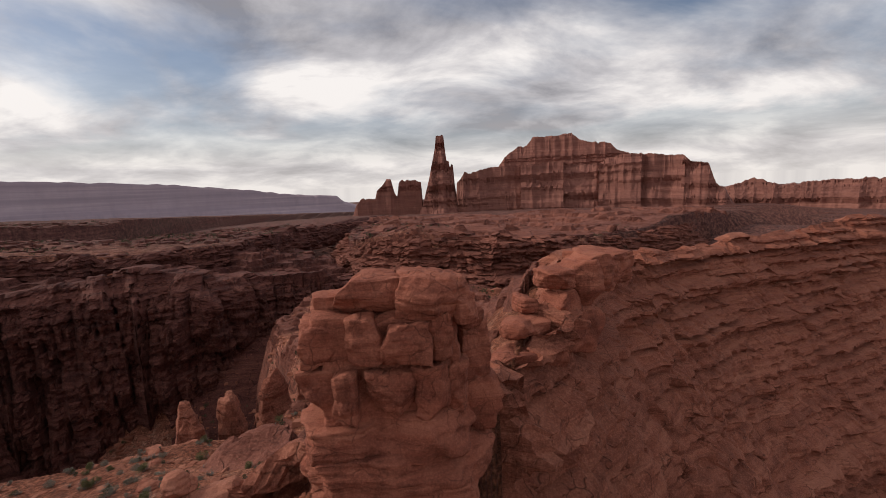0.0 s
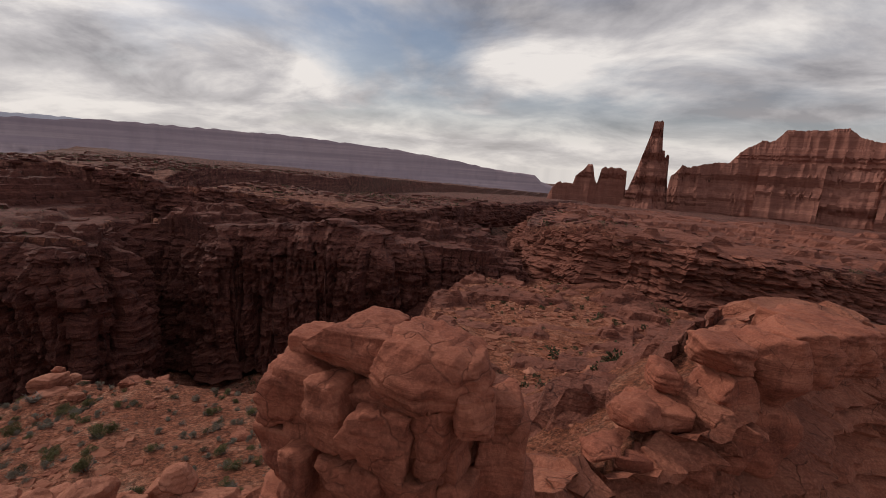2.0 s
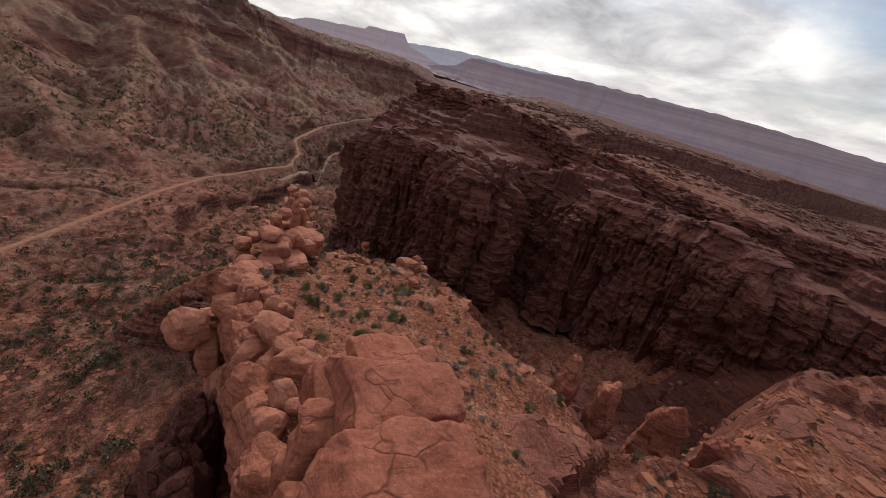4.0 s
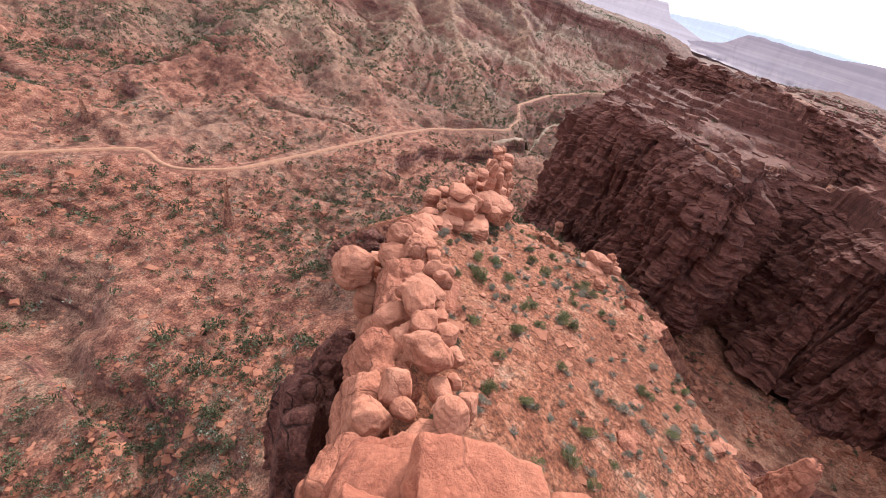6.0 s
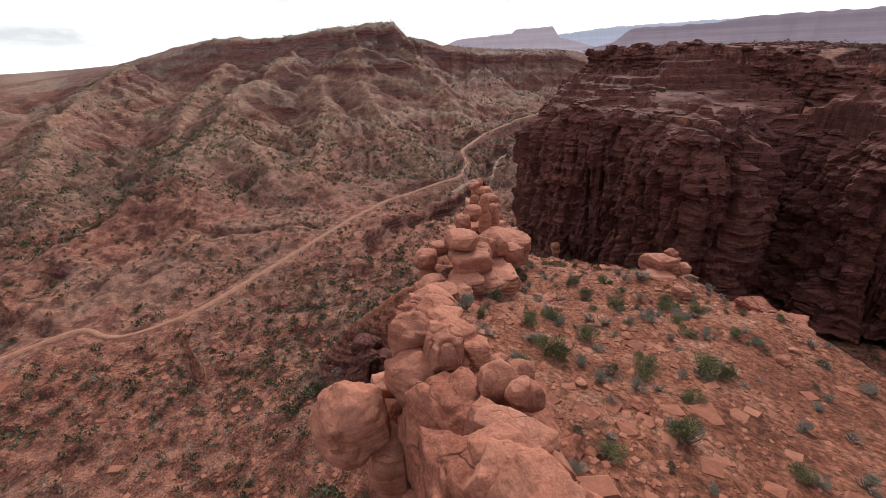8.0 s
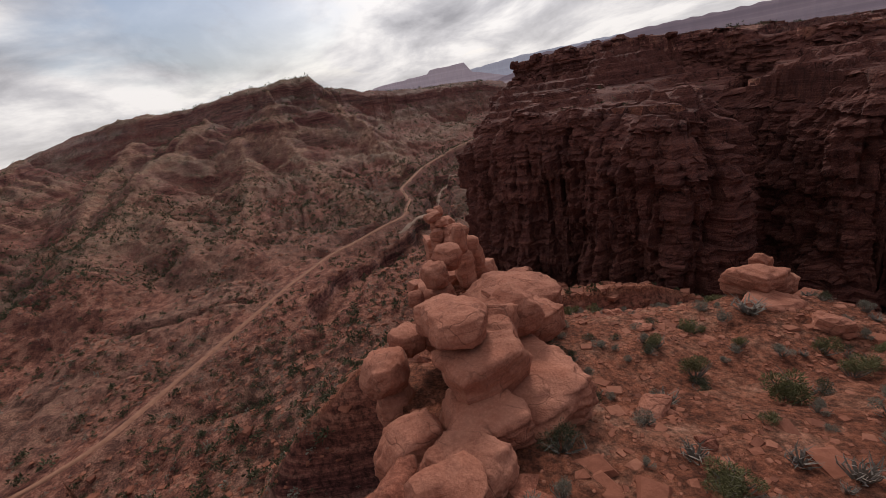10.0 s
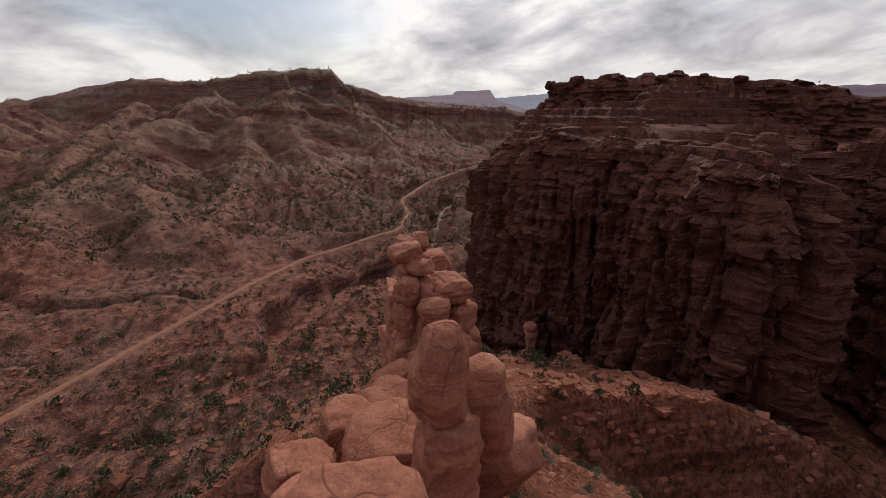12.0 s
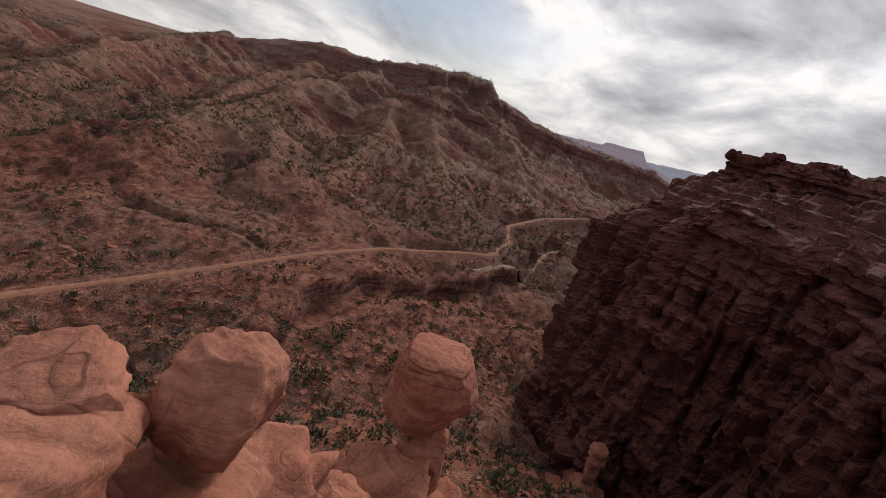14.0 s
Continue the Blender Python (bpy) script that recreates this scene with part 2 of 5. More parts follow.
    rock = s.mix(high, rock, s.ramp(bed, (0.42, (0.16, 0.054, 0.036)), (0.5, (0.26, 0.092, 0.06)), (0.58, (0.34, 0.14, 0.092))))
    rock = s.mix(s.math("MULTIPLY", far, 0.4), rock, beds)
    rock = s.mix(1.0, rock, s.ramp(s.noise(0.9, None, 9.0, 0.78), (0.40, 0.35), (0.5, 0.95), (0.60, 1.6)), "MULTIPLY")
    col = s.mix(s.ramp(s.upness(), (0.58, 1.0), (0.80, 0.0)), soil, rock)
    # low grey-green scrub too small to pick out
    patch = s.ramp(s.noise(0.011, None, 5.0, 0.62), (0.46, 0.12), (0.62, 0.85))
    tufts = s.ramp(s.noise(0.30, None, 6.0, 0.75), (0.575, 0.0), (0.60, 0.9))
    col = s.mix(s.math("MULTIPLY", s.math("MULTIPLY", tufts, patch), s.math("MULTIPLY_ADD", far, 0.8, 0.15)), col, s.ramp(grit, (0.4, (0.042, 0.044, 0.028)), (0.6, (0.115, 0.108, 0.078))))
    h = s.math("ADD", s.noise(0.7, None, 11.0, 0.75), s.math("MULTIPLY", grit, 0.35))
    return s.finish(col, h, 1.0, 0.9)


GROUND = ground_material()


def plain(name, a, b, scale, rough=0.9, bump=0.3, dist=0.05):
    s = Shader(name, rough)
    v = s.noise(scale, None, 6.0, 0.6)
    return s.finish(s.ramp(v, (0.3, a), (0.7, b)), v, bump, dist)


ROADDUST = plain("packed_red_dirt", (0.23, 0.105, 0.066), (0.35, 0.17, 0.108), 0.7)

# ---- noise and shapes ----
def lattice(ix, iy, iz, seed):
    h = (ix * 374761393 + iy * 668265263 + iz * 1440662683 + seed * 1274126177) & 0xFFFFFFFF
    h = ((h ^ (h >> 13)) * 1274126177) & 0xFFFFFFFF
    h = ((h ^ (h >> 16)) * 2246822519) & 0xFFFFFFFF
    return ((h ^ (h >> 15)) & 0xFFFFFF) / 0xFFFFFF


def vnoise(x, y, z=0.0, seed=0):
    """Smooth noise from -1 to 1 on arrays."""
    if isinstance(z, float) and z == 0.0:
        x, y = np.broadcast_arrays(np.asarray(x, float), y)
        fx, fy = np.floor(x), np.floor(y)
        ix, iy = fx.astype(np.int64), fy.astype(np.int64)
        u, v = x - fx, y - fy
        u, v = u * u * (3 - 2 * u), v * v * (3 - 2 * v)
        near = lattice(ix, iy, 0, seed) * (1 - u) + lattice(ix + 1, iy, 0, seed) * u
        far = lattice(ix, iy + 1, 0, seed) * (1 - u) + lattice(ix + 1, iy + 1, 0, seed) * u
        return (near * (1 - v) + far * v) * 2 - 1
    x, y, z = np.broadcast_arrays(np.asarray(x, float), y, z)
    fx, fy, fz = np.floor(x), np.floor(y), np.floor(z)
    ix, iy, iz = fx.astype(np.int64), fy.astype(np.int64), fz.astype(np.int64)
    u, v, w = x - fx, y - fy, z - fz
    u, v, w = u * u * (3 - 2 * u), v * v * (3 - 2 * v), w * w * (3 - 2 * w)
    out = 0
    for a in (0, 1):
        for b in (0, 1):
            for c in (0, 1):
                out = out + lattice(ix + a, iy + b, iz + c, seed) * (u if a else 1 - u) * (v if b else 1 - v) * (w if c else 1 - w)
    return out * 2 - 1


def fbm(x, y, z=0.0, seed=0, octaves=4, gain=0.5):
    total, amp = 0, 1.0
    for k in range(octaves):
        total = total + amp * vnoise(np.asarray(x) * 2**k, np.asarray(y) * 2**k, z if isinstance(z, float) else np.asarray(z) * 2**k, seed + 17 * k)
        amp *= gain
    return total


def ridged(x, y, seed=0, octaves=4):
    total, amp = 0, 0.5
    for k in range(octaves):
        total = total + amp * (1 - np.abs(vnoise(np.asarray(x) * 2**k, np.asarray(y) * 2**k, 0.0, seed + 31 * k)))
        amp *= 0.5
    return total


def smooth(a, b, x):
    t = np.clip((np.asarray(x, float) - a) / (b - a), 0, 1)
    return t * t * (3 - 2 * t)


def terrace(z, step, sharp=0.75):
    """Heights drawn towards ledges."""
    k = z / step
    f = k - np.floor(k)
    return (np.floor(k) + smooth(sharp, 1.0, f) * 0.85 + 0.15 * f) * step


def along(pts, x, y):
    """Signed distance to an open line (positive on its left) and the way along it."""
    best, sign, way, run = np.full(np.shape(x), 1e18), np.ones(np.shape(x)), np.zeros(np.shape(x)), 0.0
    for (ax, ay), (bx, by) in zip(pts[:-1], pts[1:]):
        dx, dy = bx - ax, by - ay
        size = math.hypot(dx, dy)
        k = np.clip(((x - ax) * dx + (y - ay) * dy) / size**2, 0, 1)
        d = (x - ax - k * dx) ** 2 + (y - ay - k * dy) ** 2
        less = d < best
        best = np.where(less, d, best)
        sign = np.where(less, np.sign(dx * (y - ay) - dy * (x - ax)), sign)
        way = np.where(less, run + k * size, way)
        run += size
    return np.sqrt(best) * sign, way


def runs(pts):
    return np.concatenate([[0], np.cumsum([math.dist(a, b) for a, b in zip(pts[:-1], pts[1:])])])


def grid_mesh(name, X, Y, Z, mat, smooth_faces=True, keep=None, landform=None):
    """A mesh over a sheet of points."""
    r, c = X.shape
    co = np.stack([X, Y, Z], -1).reshape(-1, 3)
    i, j = np.meshgrid(np.arange(r - 1), np.arange(c - 1), indexing="ij")
    a = (i * c + j).ravel()
    quads = np.stack([a, a + 1, a + c + 1, a + c], 1)
    if keep is not None:
        quads = quads[keep.ravel()[quads].all(1)]
        used, quads = np.unique(quads, return_inverse=True)
        co, quads = co[used], quads.reshape(-1, 4)
    me = bpy.data.meshes.new(name)
    me.vertices.add(len(co))
    me.vertices.foreach_set("co", co.ravel())
    me.loops.add(quads.size)
    me.loops.foreach_set("vertex_index", quads.ravel())
    me.polygons.add(len(quads))
    me.polygons.foreach_set("loop_start", np.arange(0, quads.size, 4))
    me.polygons.foreach_set("loop_total", np.full(len(quads), 4))
    me.update(calc_edges=True)
    me.polygons.foreach_set("use_smooth", np.full(len(quads), smooth_faces))
    if landform is not None:
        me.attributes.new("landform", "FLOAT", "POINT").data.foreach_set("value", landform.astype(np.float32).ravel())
    me.materials.append(mat)
    return me


# ---- the lie of the land ----
# crest of the fin and of the wall it grows from, west to east: x, y, height
CREST = [(-112, 23, -57), (-96, 20, -45), (-84, 17, -36), (-72, 14.5, -31.5), (-60, 12.5, -27), (-48, 12, -24.5), (-40, 13, -22.5), (-31, 14.5, -20.5), (-22, 16.5, -18.2), (-14, 17.5, -16.2), (-5, 18.5, -12.8), (2, 21.5, -12), (7, 30, -12), (12, 38, -9.5), (17, 46, -8.5), (21.5, 55.5, -10), (27, 62.5, -11.3), (33, 67.5, -12.2), (40, 72, -13), (70, 90, -14), (140, 118, -14), (300, 170, -25), (700, 300, -45)]
# northern rim of the side canyon, west to east
RIM = [(-900, 400, -40), (-600, 215, -34), (-450, 130, -32), (-300, 76, -31), (-230, 54, -29), (-170, 39, -27), (-155, 46, -24), (-146, 60, -25), (-121, 75, -28.5), (-119, 83, -29.5), (-139, 97, -28), (-148, 107, -27), (-136, 111, -26), (-114, 109, -25.5), (-112, 115, -25), (-100, 121, -24), (-84, 132, -22.5), (-66, 135, -27), (-54, 148, -29), (-38, 152, -33), (-20, 162, -35)]
# second, higher rim behind it
UPPER = [(-900, 560, -20), (-600, 370, -14), (-400, 230, -11), (-300, 150, -10), (-245, 95, -10), (-228, 72, -10), (-214, 80, -8.5), (-198, 99, -8), (-180, 118, -10.5), (-160, 130, -14.5), (-125, 148, -18.5), (-95, 159, -21), (-78, 190, -21), (-70, 250, -22), (-60, 345, -27), (-25, 500, -38)]
# southern lip of the canyon
LIP = [(-150, 78), (-128, 74), (-105, 68), (-90, 60), (-80, 52), (-68, 46), (-58, 43), (-49, 44.5), (-43, 44.5), (-37, 47), (-30, 49.5), (-24, 53), (-20, 62), (-25, 78), (-34, 96), (-43, 118), (-42, 138), (-34, 152)]
# front of the ledged butte beyond the canyon's head
BUTTE = [(-42, 300), (-38, 240), (-31, 200), (-14, 178), (8, 168), (32, 168), (60, 178), (90, 195), (140, 238), (200, 300)]
CREST_XY, RIM_XY, UPPER_XY = [p[:2] for p in CREST], [p[:2] for p in RIM], [p[:2] for p in UPPER]
CREST_Z, RIM_Z, UPPER_Z = [p[2] for p in CREST], [p[2] for p in RIM], [p[2] for p in UPPER]
ROAD = [(-60, -160), (-88, -122), (-104, -111), (-118, -100), (-112, -87), (-115, -80), (-126, -70), (-152, -60), (-176, -51), (-206, -41), (-235, -27), (-263, -2), (-275, 12), (-305, 17), (-338, 12.5), (-395, 34), (-440, 62), (-560, 140)]
# dry stream bed between the road and the fin
TRENCH = [(-168, -20), (-196, -14), (-226, 4), (-246, 18), (-268, 30), (-310, 36), (-360, 44)]
# the table mountain across the valley, by the compass from HUB: bearing, distance and height of its rim
HUB = (-65.0, 18.0)
MESA = [(-178, 1100, -60), (-152, 1050, -60), (-145, 1050, -60), (-140, 1030, -56), (-135, 1000, -44), (-131, 980, -24), (-126, 950, 6), (-120.4, 900, 30), (-115, 820, 25), (-111, 700, 25), (-106.6, 620, 29), (-99, 580, 31), (-97.5, 585, 12), (-92.9, 600, 1), (-88, 640, -7), (-83, 680, -10), (-79, 720, -14), (-63, 800, -34)]


# crests of the spurs that come down from it: x, y, height
SPURS = [
    [(-565, -186, -3), (-519, -192, -13), (-473, -194, -24), (-428, -194, -36), (-380, -186, -46), (-326, -176, -55), (-284, -164, -58), (-250, -150, -61), (-220, -131, -66)],
    [(-549, -107, 9), (-500, -95, -27), (-454, -74, -49), (-404, -48, -64), (-340, -22, -69), (-300, -10, -73)],
    [(-508, -138, -22), (-440, -117, -48), (-346, -97, -66), (-282, -80, -70), (-236, -70, -72)],
    [(-620, -55, 3), (-544, -14, -39), (-475, 10, -62), (-400, 22, -70)],
    [(-354, -172, -60), (-316, -138, -66), (-268, -104, -69), (-236, -88, -73)],
    [(-620, -440, -10), (-500, -400, -36), (-400, -350, -50), (-320, -296, -60), (-250, -245, -67)],
    [(-620, -300, -14), (-540, -290, -34), (-450, -262, -52), (-370, -225, -64), (-320, -205, -70)],
    [(-420, -560, -30), (-360, -470, -45), (-290, -380, -58), (-220, -300, -67), (-170, -240, -73)],
    [(-250, -145, -63), (-205, -150, -67), (-168, -148, -71)],
]


def spur_height(x, y):
    """Highest of the spurs' flanks, cut by rills that run straight down from each crest."""
    best, rib = np.full(np.shape(x), -300.0), np.zeros(np.shape(x))
    for k, line in enumerate(SPURS):
        xy, z = [p[:2] for p in line], [p[2] for p in line]
        sd, s = along(xy, x, y)
        level = np.interp(s, runs(xy), z)
        ok = level - 0.5 * np.abs(sd) > -100
        sd, s, qx, qy = sd[ok], s[ok], x[ok], y[ok]
        d = np.abs(sd)
        crest = level[ok] + 2.2 * vnoise(s / 21, 0.4, seed=600 + k) + 0.9 * vnoise(s / 7, 0.4, seed=620 + k)
        u = s + 7 * vnoise(qx / 30, qy / 30, seed=640 + k) + 0.22 * d + 300 * (sd > 0)
        rill = 0
        for wide, amp, q in ((31.0, 1.0, 0), (13.0, 0.55, 1), (5.5, 0.28, 2)):
            rill = rill + amp * (0.34 - np.abs(vnoise(u / wide, d / (wide * 5.0), seed=660 + 3 * k + q)))
        h = crest + 3.0 - 0.58 * d - 0.0006 * d**2 + 10.0 * rill * smooth(0, 22, d) + 0.8 * fbm(qx / 8, qy / 8, seed=690 + k, octaves=3)
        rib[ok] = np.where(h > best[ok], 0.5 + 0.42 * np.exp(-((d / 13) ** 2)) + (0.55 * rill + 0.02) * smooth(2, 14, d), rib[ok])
        best[ok] = np.maximum(best[ok], h)
    return best, rib


def mesa_height(x, y, floor):
    dx, dy = x - HUB[0], y - HUB[1]
    r = np.hypot(dx, dy)
    az = np.degrees(np.arctan2(dx, dy))
    az = np.where(az > 120, az - 360, az)
    m = np.array(MESA)
    rim, top = np.interp(az, m[:, 0], m[:, 1]), np.interp(az, m[:, 0], m[:, 2])
    arc = np.radians(az) * 600
    rim = rim + 22 * fbm(arc / 70, 0.3, seed=5, octaves=3) + 5 * np.round(2 * vnoise(arc / 11, 0.3, seed=6))
    foot = np.interp(az, [-180, -133, -115, -103, -95, -87, -79, -63], [235, 235, 205, 205, 225, 290, 380, 560])
    t = (r - foot) / (rim - foot)
    # gullies run down the slope and branch
    bend = arc + 26 * vnoise(r / 110, arc / 170, seed=8) + 9 * vnoise(r / 34, arc / 50, seed=13)
    gullies = 0
    for wide, amp, q in ((90.0, 0.40, 9), (44.0, 0.30, 19), (21.0, 0.20, 20), (10.0, 0.12, 21), (5.0, 0.06, 22)):
        gullies = gullies + amp * (0.36 - np.abs(vnoise(bend / wide, r / (wide * 3.5), seed=q)))
    even = sum(np.interp(az + q, m[:, 0], m[:, 2]) for q in (-7, -4, -1, 2, 5, 8)) / 6
    top = even + (top - even) * smooth(0.72, 0.93, t)
    h = (top - floor) * np.interp(t, [0, 0.2, 0.5, 0.75, 0.88, 0.94, 1.0, 1.4], [0, 0.05, 0.18, 0.42, 0.70, 0.84, 1.0, 1.0])
    h = h + (34 - 20 * smooth(-97, -90, az)) * gullies * smooth(-0.05, 0.22, t) * (1 - smooth(0.88, 0.98, t))
    spur, rib = spur_height(x, y)
    spur = spur - floor
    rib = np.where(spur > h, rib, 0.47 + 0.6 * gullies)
    h = np.where(t < 0.93, np.maximum(h, spur), h) + 1.5 * np.exp(-((h - spur) / 4.0) ** 2)
    # harder beds stand out as cliff bands
    k = np.maximum((top - floor) / 108, 0.2)
    w = h / k + 1.6 * fbm(x / 30, y / 30, seed=25, octaves=4)
    bed = np.interp(w, [-9, 0, 4, 5.2, 14, 15, 27, 28, 41, 44, 49, 50, 62, 65, 78, 79.5, 91, 93.5, 110], [-9, 0, 2, 7, 12, 16.5, 24, 28, 38, 45.5, 49, 52.5, 60, 67, 75, 80, 86, 101, 109])
    up = (w + (bed - w) * (0.45 + 0.55 * smooth(38, 60, w))) * k * smooth(-0.15, 0.02, t) + 0.7 * fbm(x / 9, y / 9, seed=12, octaves=3)
    near = np.where(spur > 0, spur, 0) * smooth(0.05, -0.1, t)
    side = smooth(-62, -79, az)
    return np.maximum(np.where(t > -0.2, np.maximum(up, -6), 0) * smooth(-0.2, -0.1, t), near) * side, rib


def land(x, y):
    """Height of the ground, and how far it stands out between the rills."""
    x, y = np.asarray(x, float), np.asarray(y, float)
    sdC, sC = along(CREST_XY, x, y)
    sdR, sR = along(RIM_XY, x, y)
    sdU, sU = along(UPPER_XY, x, y)
    sdL, _ = along(LIP, x, y)
    sdW, _ = along(ROAD, x, y)
    broad = fbm(x / 45, y / 45, seed=1, octaves=5)
    small = fbm(x / 6, y / 6, seed=2, octaves=4)
    # valley floor south and west of the fin
    low = -79 + 4.0 * broad + 0.9 * small
    cut = ridged(x / 85 + 0.3 * vnoise(x / 30, y / 30, seed=16), y / 85, seed=15, octaves=4)
    low = low - 5.0 * smooth(0.70, 0.86, cut)
    ledgy = smooth(-0.2, 0.35, vnoise(x / 38, y / 38, seed=17))
    low = low * (1 - 0.8 * ledgy) + terrace(low, 1.7, 0.7) * 0.8 * ledgy
    low = low + 16 * np.exp(-np.maximum(-sdC, 0) / 22) * smooth(-120, -60, x)
    low = low + 10 * smooth(-60, -200, y) * (0.6 + ridged(x / 70, y / 70, seed=3)) * smooth(150, 60, np.abs(x + 20))
    rise, rib = np.zeros(np.shape(x)), np.full(np.shape(x), 0.5)
    west = (x < -60) & (y < 330)
    rise[west], rib[west] = mesa_height(x[west], y[west], -79)
    # the stream has cut the spurs off in red bluffs along the road
    low = low + rise * smooth(9, 14, np.abs(sdW) + 7 * vnoise(x / 28, y / 28, seed=26))
    sdT, _ = along(TRENCH, x, y)
    low = low - 6.5 * smooth(9.0, 5.5, np.abs(sdT) + 3 * vnoise(x / 12, y / 12, seed=27))
    flatten = np.exp(-(sdW / 7.0) ** 2)
    low = low * (1 - flatten) + (-78.5 + 0.05 * np.clip(-x - 250, 0, 200)) * flatten
    # fin, platform and canyon
    cz = np.interp(sC, runs(CREST_XY), CREST_Z)
    d = np.maximum(sdC, 0)
    foot = np.interp(sC, runs(CREST_XY), np.interp([p[0] for p in CREST], [-40, -22, -12, 0, 10], [0.09, 0.26, 0.42, 0.6, 0.7]))
    dip = np.minimum(d * foot, 16 + 0.08 * d) + 0.04 * np.maximum(d - 15, 0) + (0.22 + 0.010 * np.maximum(-68 - x, 0)) * d * smooth(-62, -76, x)
    plat = cz - 0.8 - dip + 0.9 * broad * smooth(2, 12, d) + 0.3 * small
    shelfy = smooth(-0.1, 0.3, vnoise(x / 8, y / 8, seed=18)) * smooth(1, 5, d)
    plat = plat * (1 - 0.75 * shelfy) + terrace(plat + 0.25 * small, 0.7, 0.72) * 0.75 * shelfy
    plat = np.maximum(plat, -68)
    floor_z = np.interp(x, [-200, -150, -110, -70, -45, -30, 10], [-79, -78, -75, -72, -70, -68, -58]) + 1.2 * small + 2 * broad
    inside = smooth(-4, 9, sdL)
    mid = plat * (1 - inside) + np.minimum(plat, floor_z + 0.22 * np.maximum(10 - sdL, 0)) * inside
    # ledged butte beyond the canyon's head, and a knoll on the lip
    mound = np.exp(-(((x + 57) / 5.5) ** 2 + ((y - 35.5) / 4.5) ** 2)) * 1.3
    mid = mid + mound
    # northern land past the canyon's head
    reach = np.hypot(np.maximum(x, 0), y)
    north = -33 - 0.062 * np.maximum(reach - 150, 0) + 0.02 * np.maximum(reach - 1200, 0) + 3.5 * broad + 0.4 * small
    sdB, _ = along(BUTTE, x, y)
    top = -27 - 0.075 * np.maximum(sdB - 12, 0) + 0.03 * np.maximum(sdB - 500, 0) + (1.5 + 2.5 * smooth(20, 80, sdB)) * broad + 0.4 * small + 9.5 * np.exp(-(((x - 8) / 36) ** 2) - ((y - 190) / 34) ** 2)
    north = np.where(sdB > 0, np.maximum(top, north), north - 5 * smooth(60, 5, -sdB))
    blend = smooth(112, 168, y) + (smooth(95, 160, y) - smooth(112, 168, y)) * smooth(0, 40, x)
    mid = mid * (1 - blend) + np.maximum(north, -150) * blend
    # plateau behind the northern rim
    rz, uz = np.interp(sR, runs(RIM_XY), RIM_Z), np.interp(sU, runs(UPPER_XY), UPPER_Z)
    gap = np.clip(sdR / np.maximum(sdR - sdU, 1.0), 0, 1)
    shelf = rz + (uz - 9 - rz) * gap + 2.0 * broad + 0.4 * small
    shelf = terrace(shelf, 3.2, 0.6)
    high = uz - 0.012 * np.maximum(sdU, 0) - 0.045 * np.maximum(sdU - 40, 0) + 1.6 * broad + 0.5 * small
    up = np.where(sdU > 0, high, shelf)
    up = np.maximum(up, -150)
    z = np.where(sdC > 0, mid, low)
    # the fin runs out westwards into a spur of rubble
    spur = -46 - 0.45 * np.maximum(-94 - x, 0) - 0.0022 * np.maximum(-94 - x, 0) ** 2 - 0.12 * np.abs(y - 32) - 0.014 * np.maximum(np.abs(y - 32) - 16, 0) ** 2 + 1.5 * broad + 0.4 * small
    west = smooth(-92, -100, x)
    z = z * (1 - west) + np.where(sdR > 6, up, np.maximum(low, spur)) * west
    z = np.where((sdR > 6) & (sR < runs(RIM_XY)[-1] - 0.5), np.maximum(up, z), z)
    return z, rib


# ---- ground sheet ----
def spaced(*stops):
    """Positions along an axis: (from, to, step) stretches."""
    out = []
    for a, b, step in stops:
        out.append(np.linspace(a, b, max(2, int(round(abs(b - a) / step)) + 1))[:-1])
    out.append([stops[-1][1]])
    return np.concatenate(out)


gx = spaced((-4800, -1400, 200), (-1400, -800, 14), (-800, -450, 3.2), (-450, -160, 1.8), (-160, -90, 1.0), (-90, 18, 0.45), (18, 90, 1.3), (90, 400, 8), (400, 4800, 200))
gy = spaced((-4800, -1100, 200), (-1100, -450, 8), (-450, -160, 2.4), (-160, -20, 1.6), (-20, 6, 0.9), (6, 66, 0.45), (66, 175, 1.2), (175, 420, 3), (420, 1200, 16), (1200, 4800, 200))
GX, GY = np.meshgrid(gx, gy, indexing="xy")
GZ, GF = land(GX, GY)
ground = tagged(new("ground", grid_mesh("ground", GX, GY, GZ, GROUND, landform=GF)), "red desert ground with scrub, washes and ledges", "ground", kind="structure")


def surface(x, y):
    """Height of the ground sheet itself."""
    x, y = np.asarray(x, float), np.asarray(y, float)
    i, j = np.clip(np.searchsorted(gx, x) - 1, 0, len(gx) - 2), np.clip(np.searchsorted(gy, y) - 1, 0, len(gy) - 2)
    u, v = (x - gx[i]) / (gx[i + 1] - gx[i]), (y - gy[j]) / (gy[j + 1] - gy[j])
    return (GZ[j, i] * (1 - u) + GZ[j, i + 1] * u) * (1 - v) + (GZ[j + 1, i] * (1 - u) + GZ[j + 1, i + 1] * u) * v


def height_at(x, y):
    return float(surface(x, y))


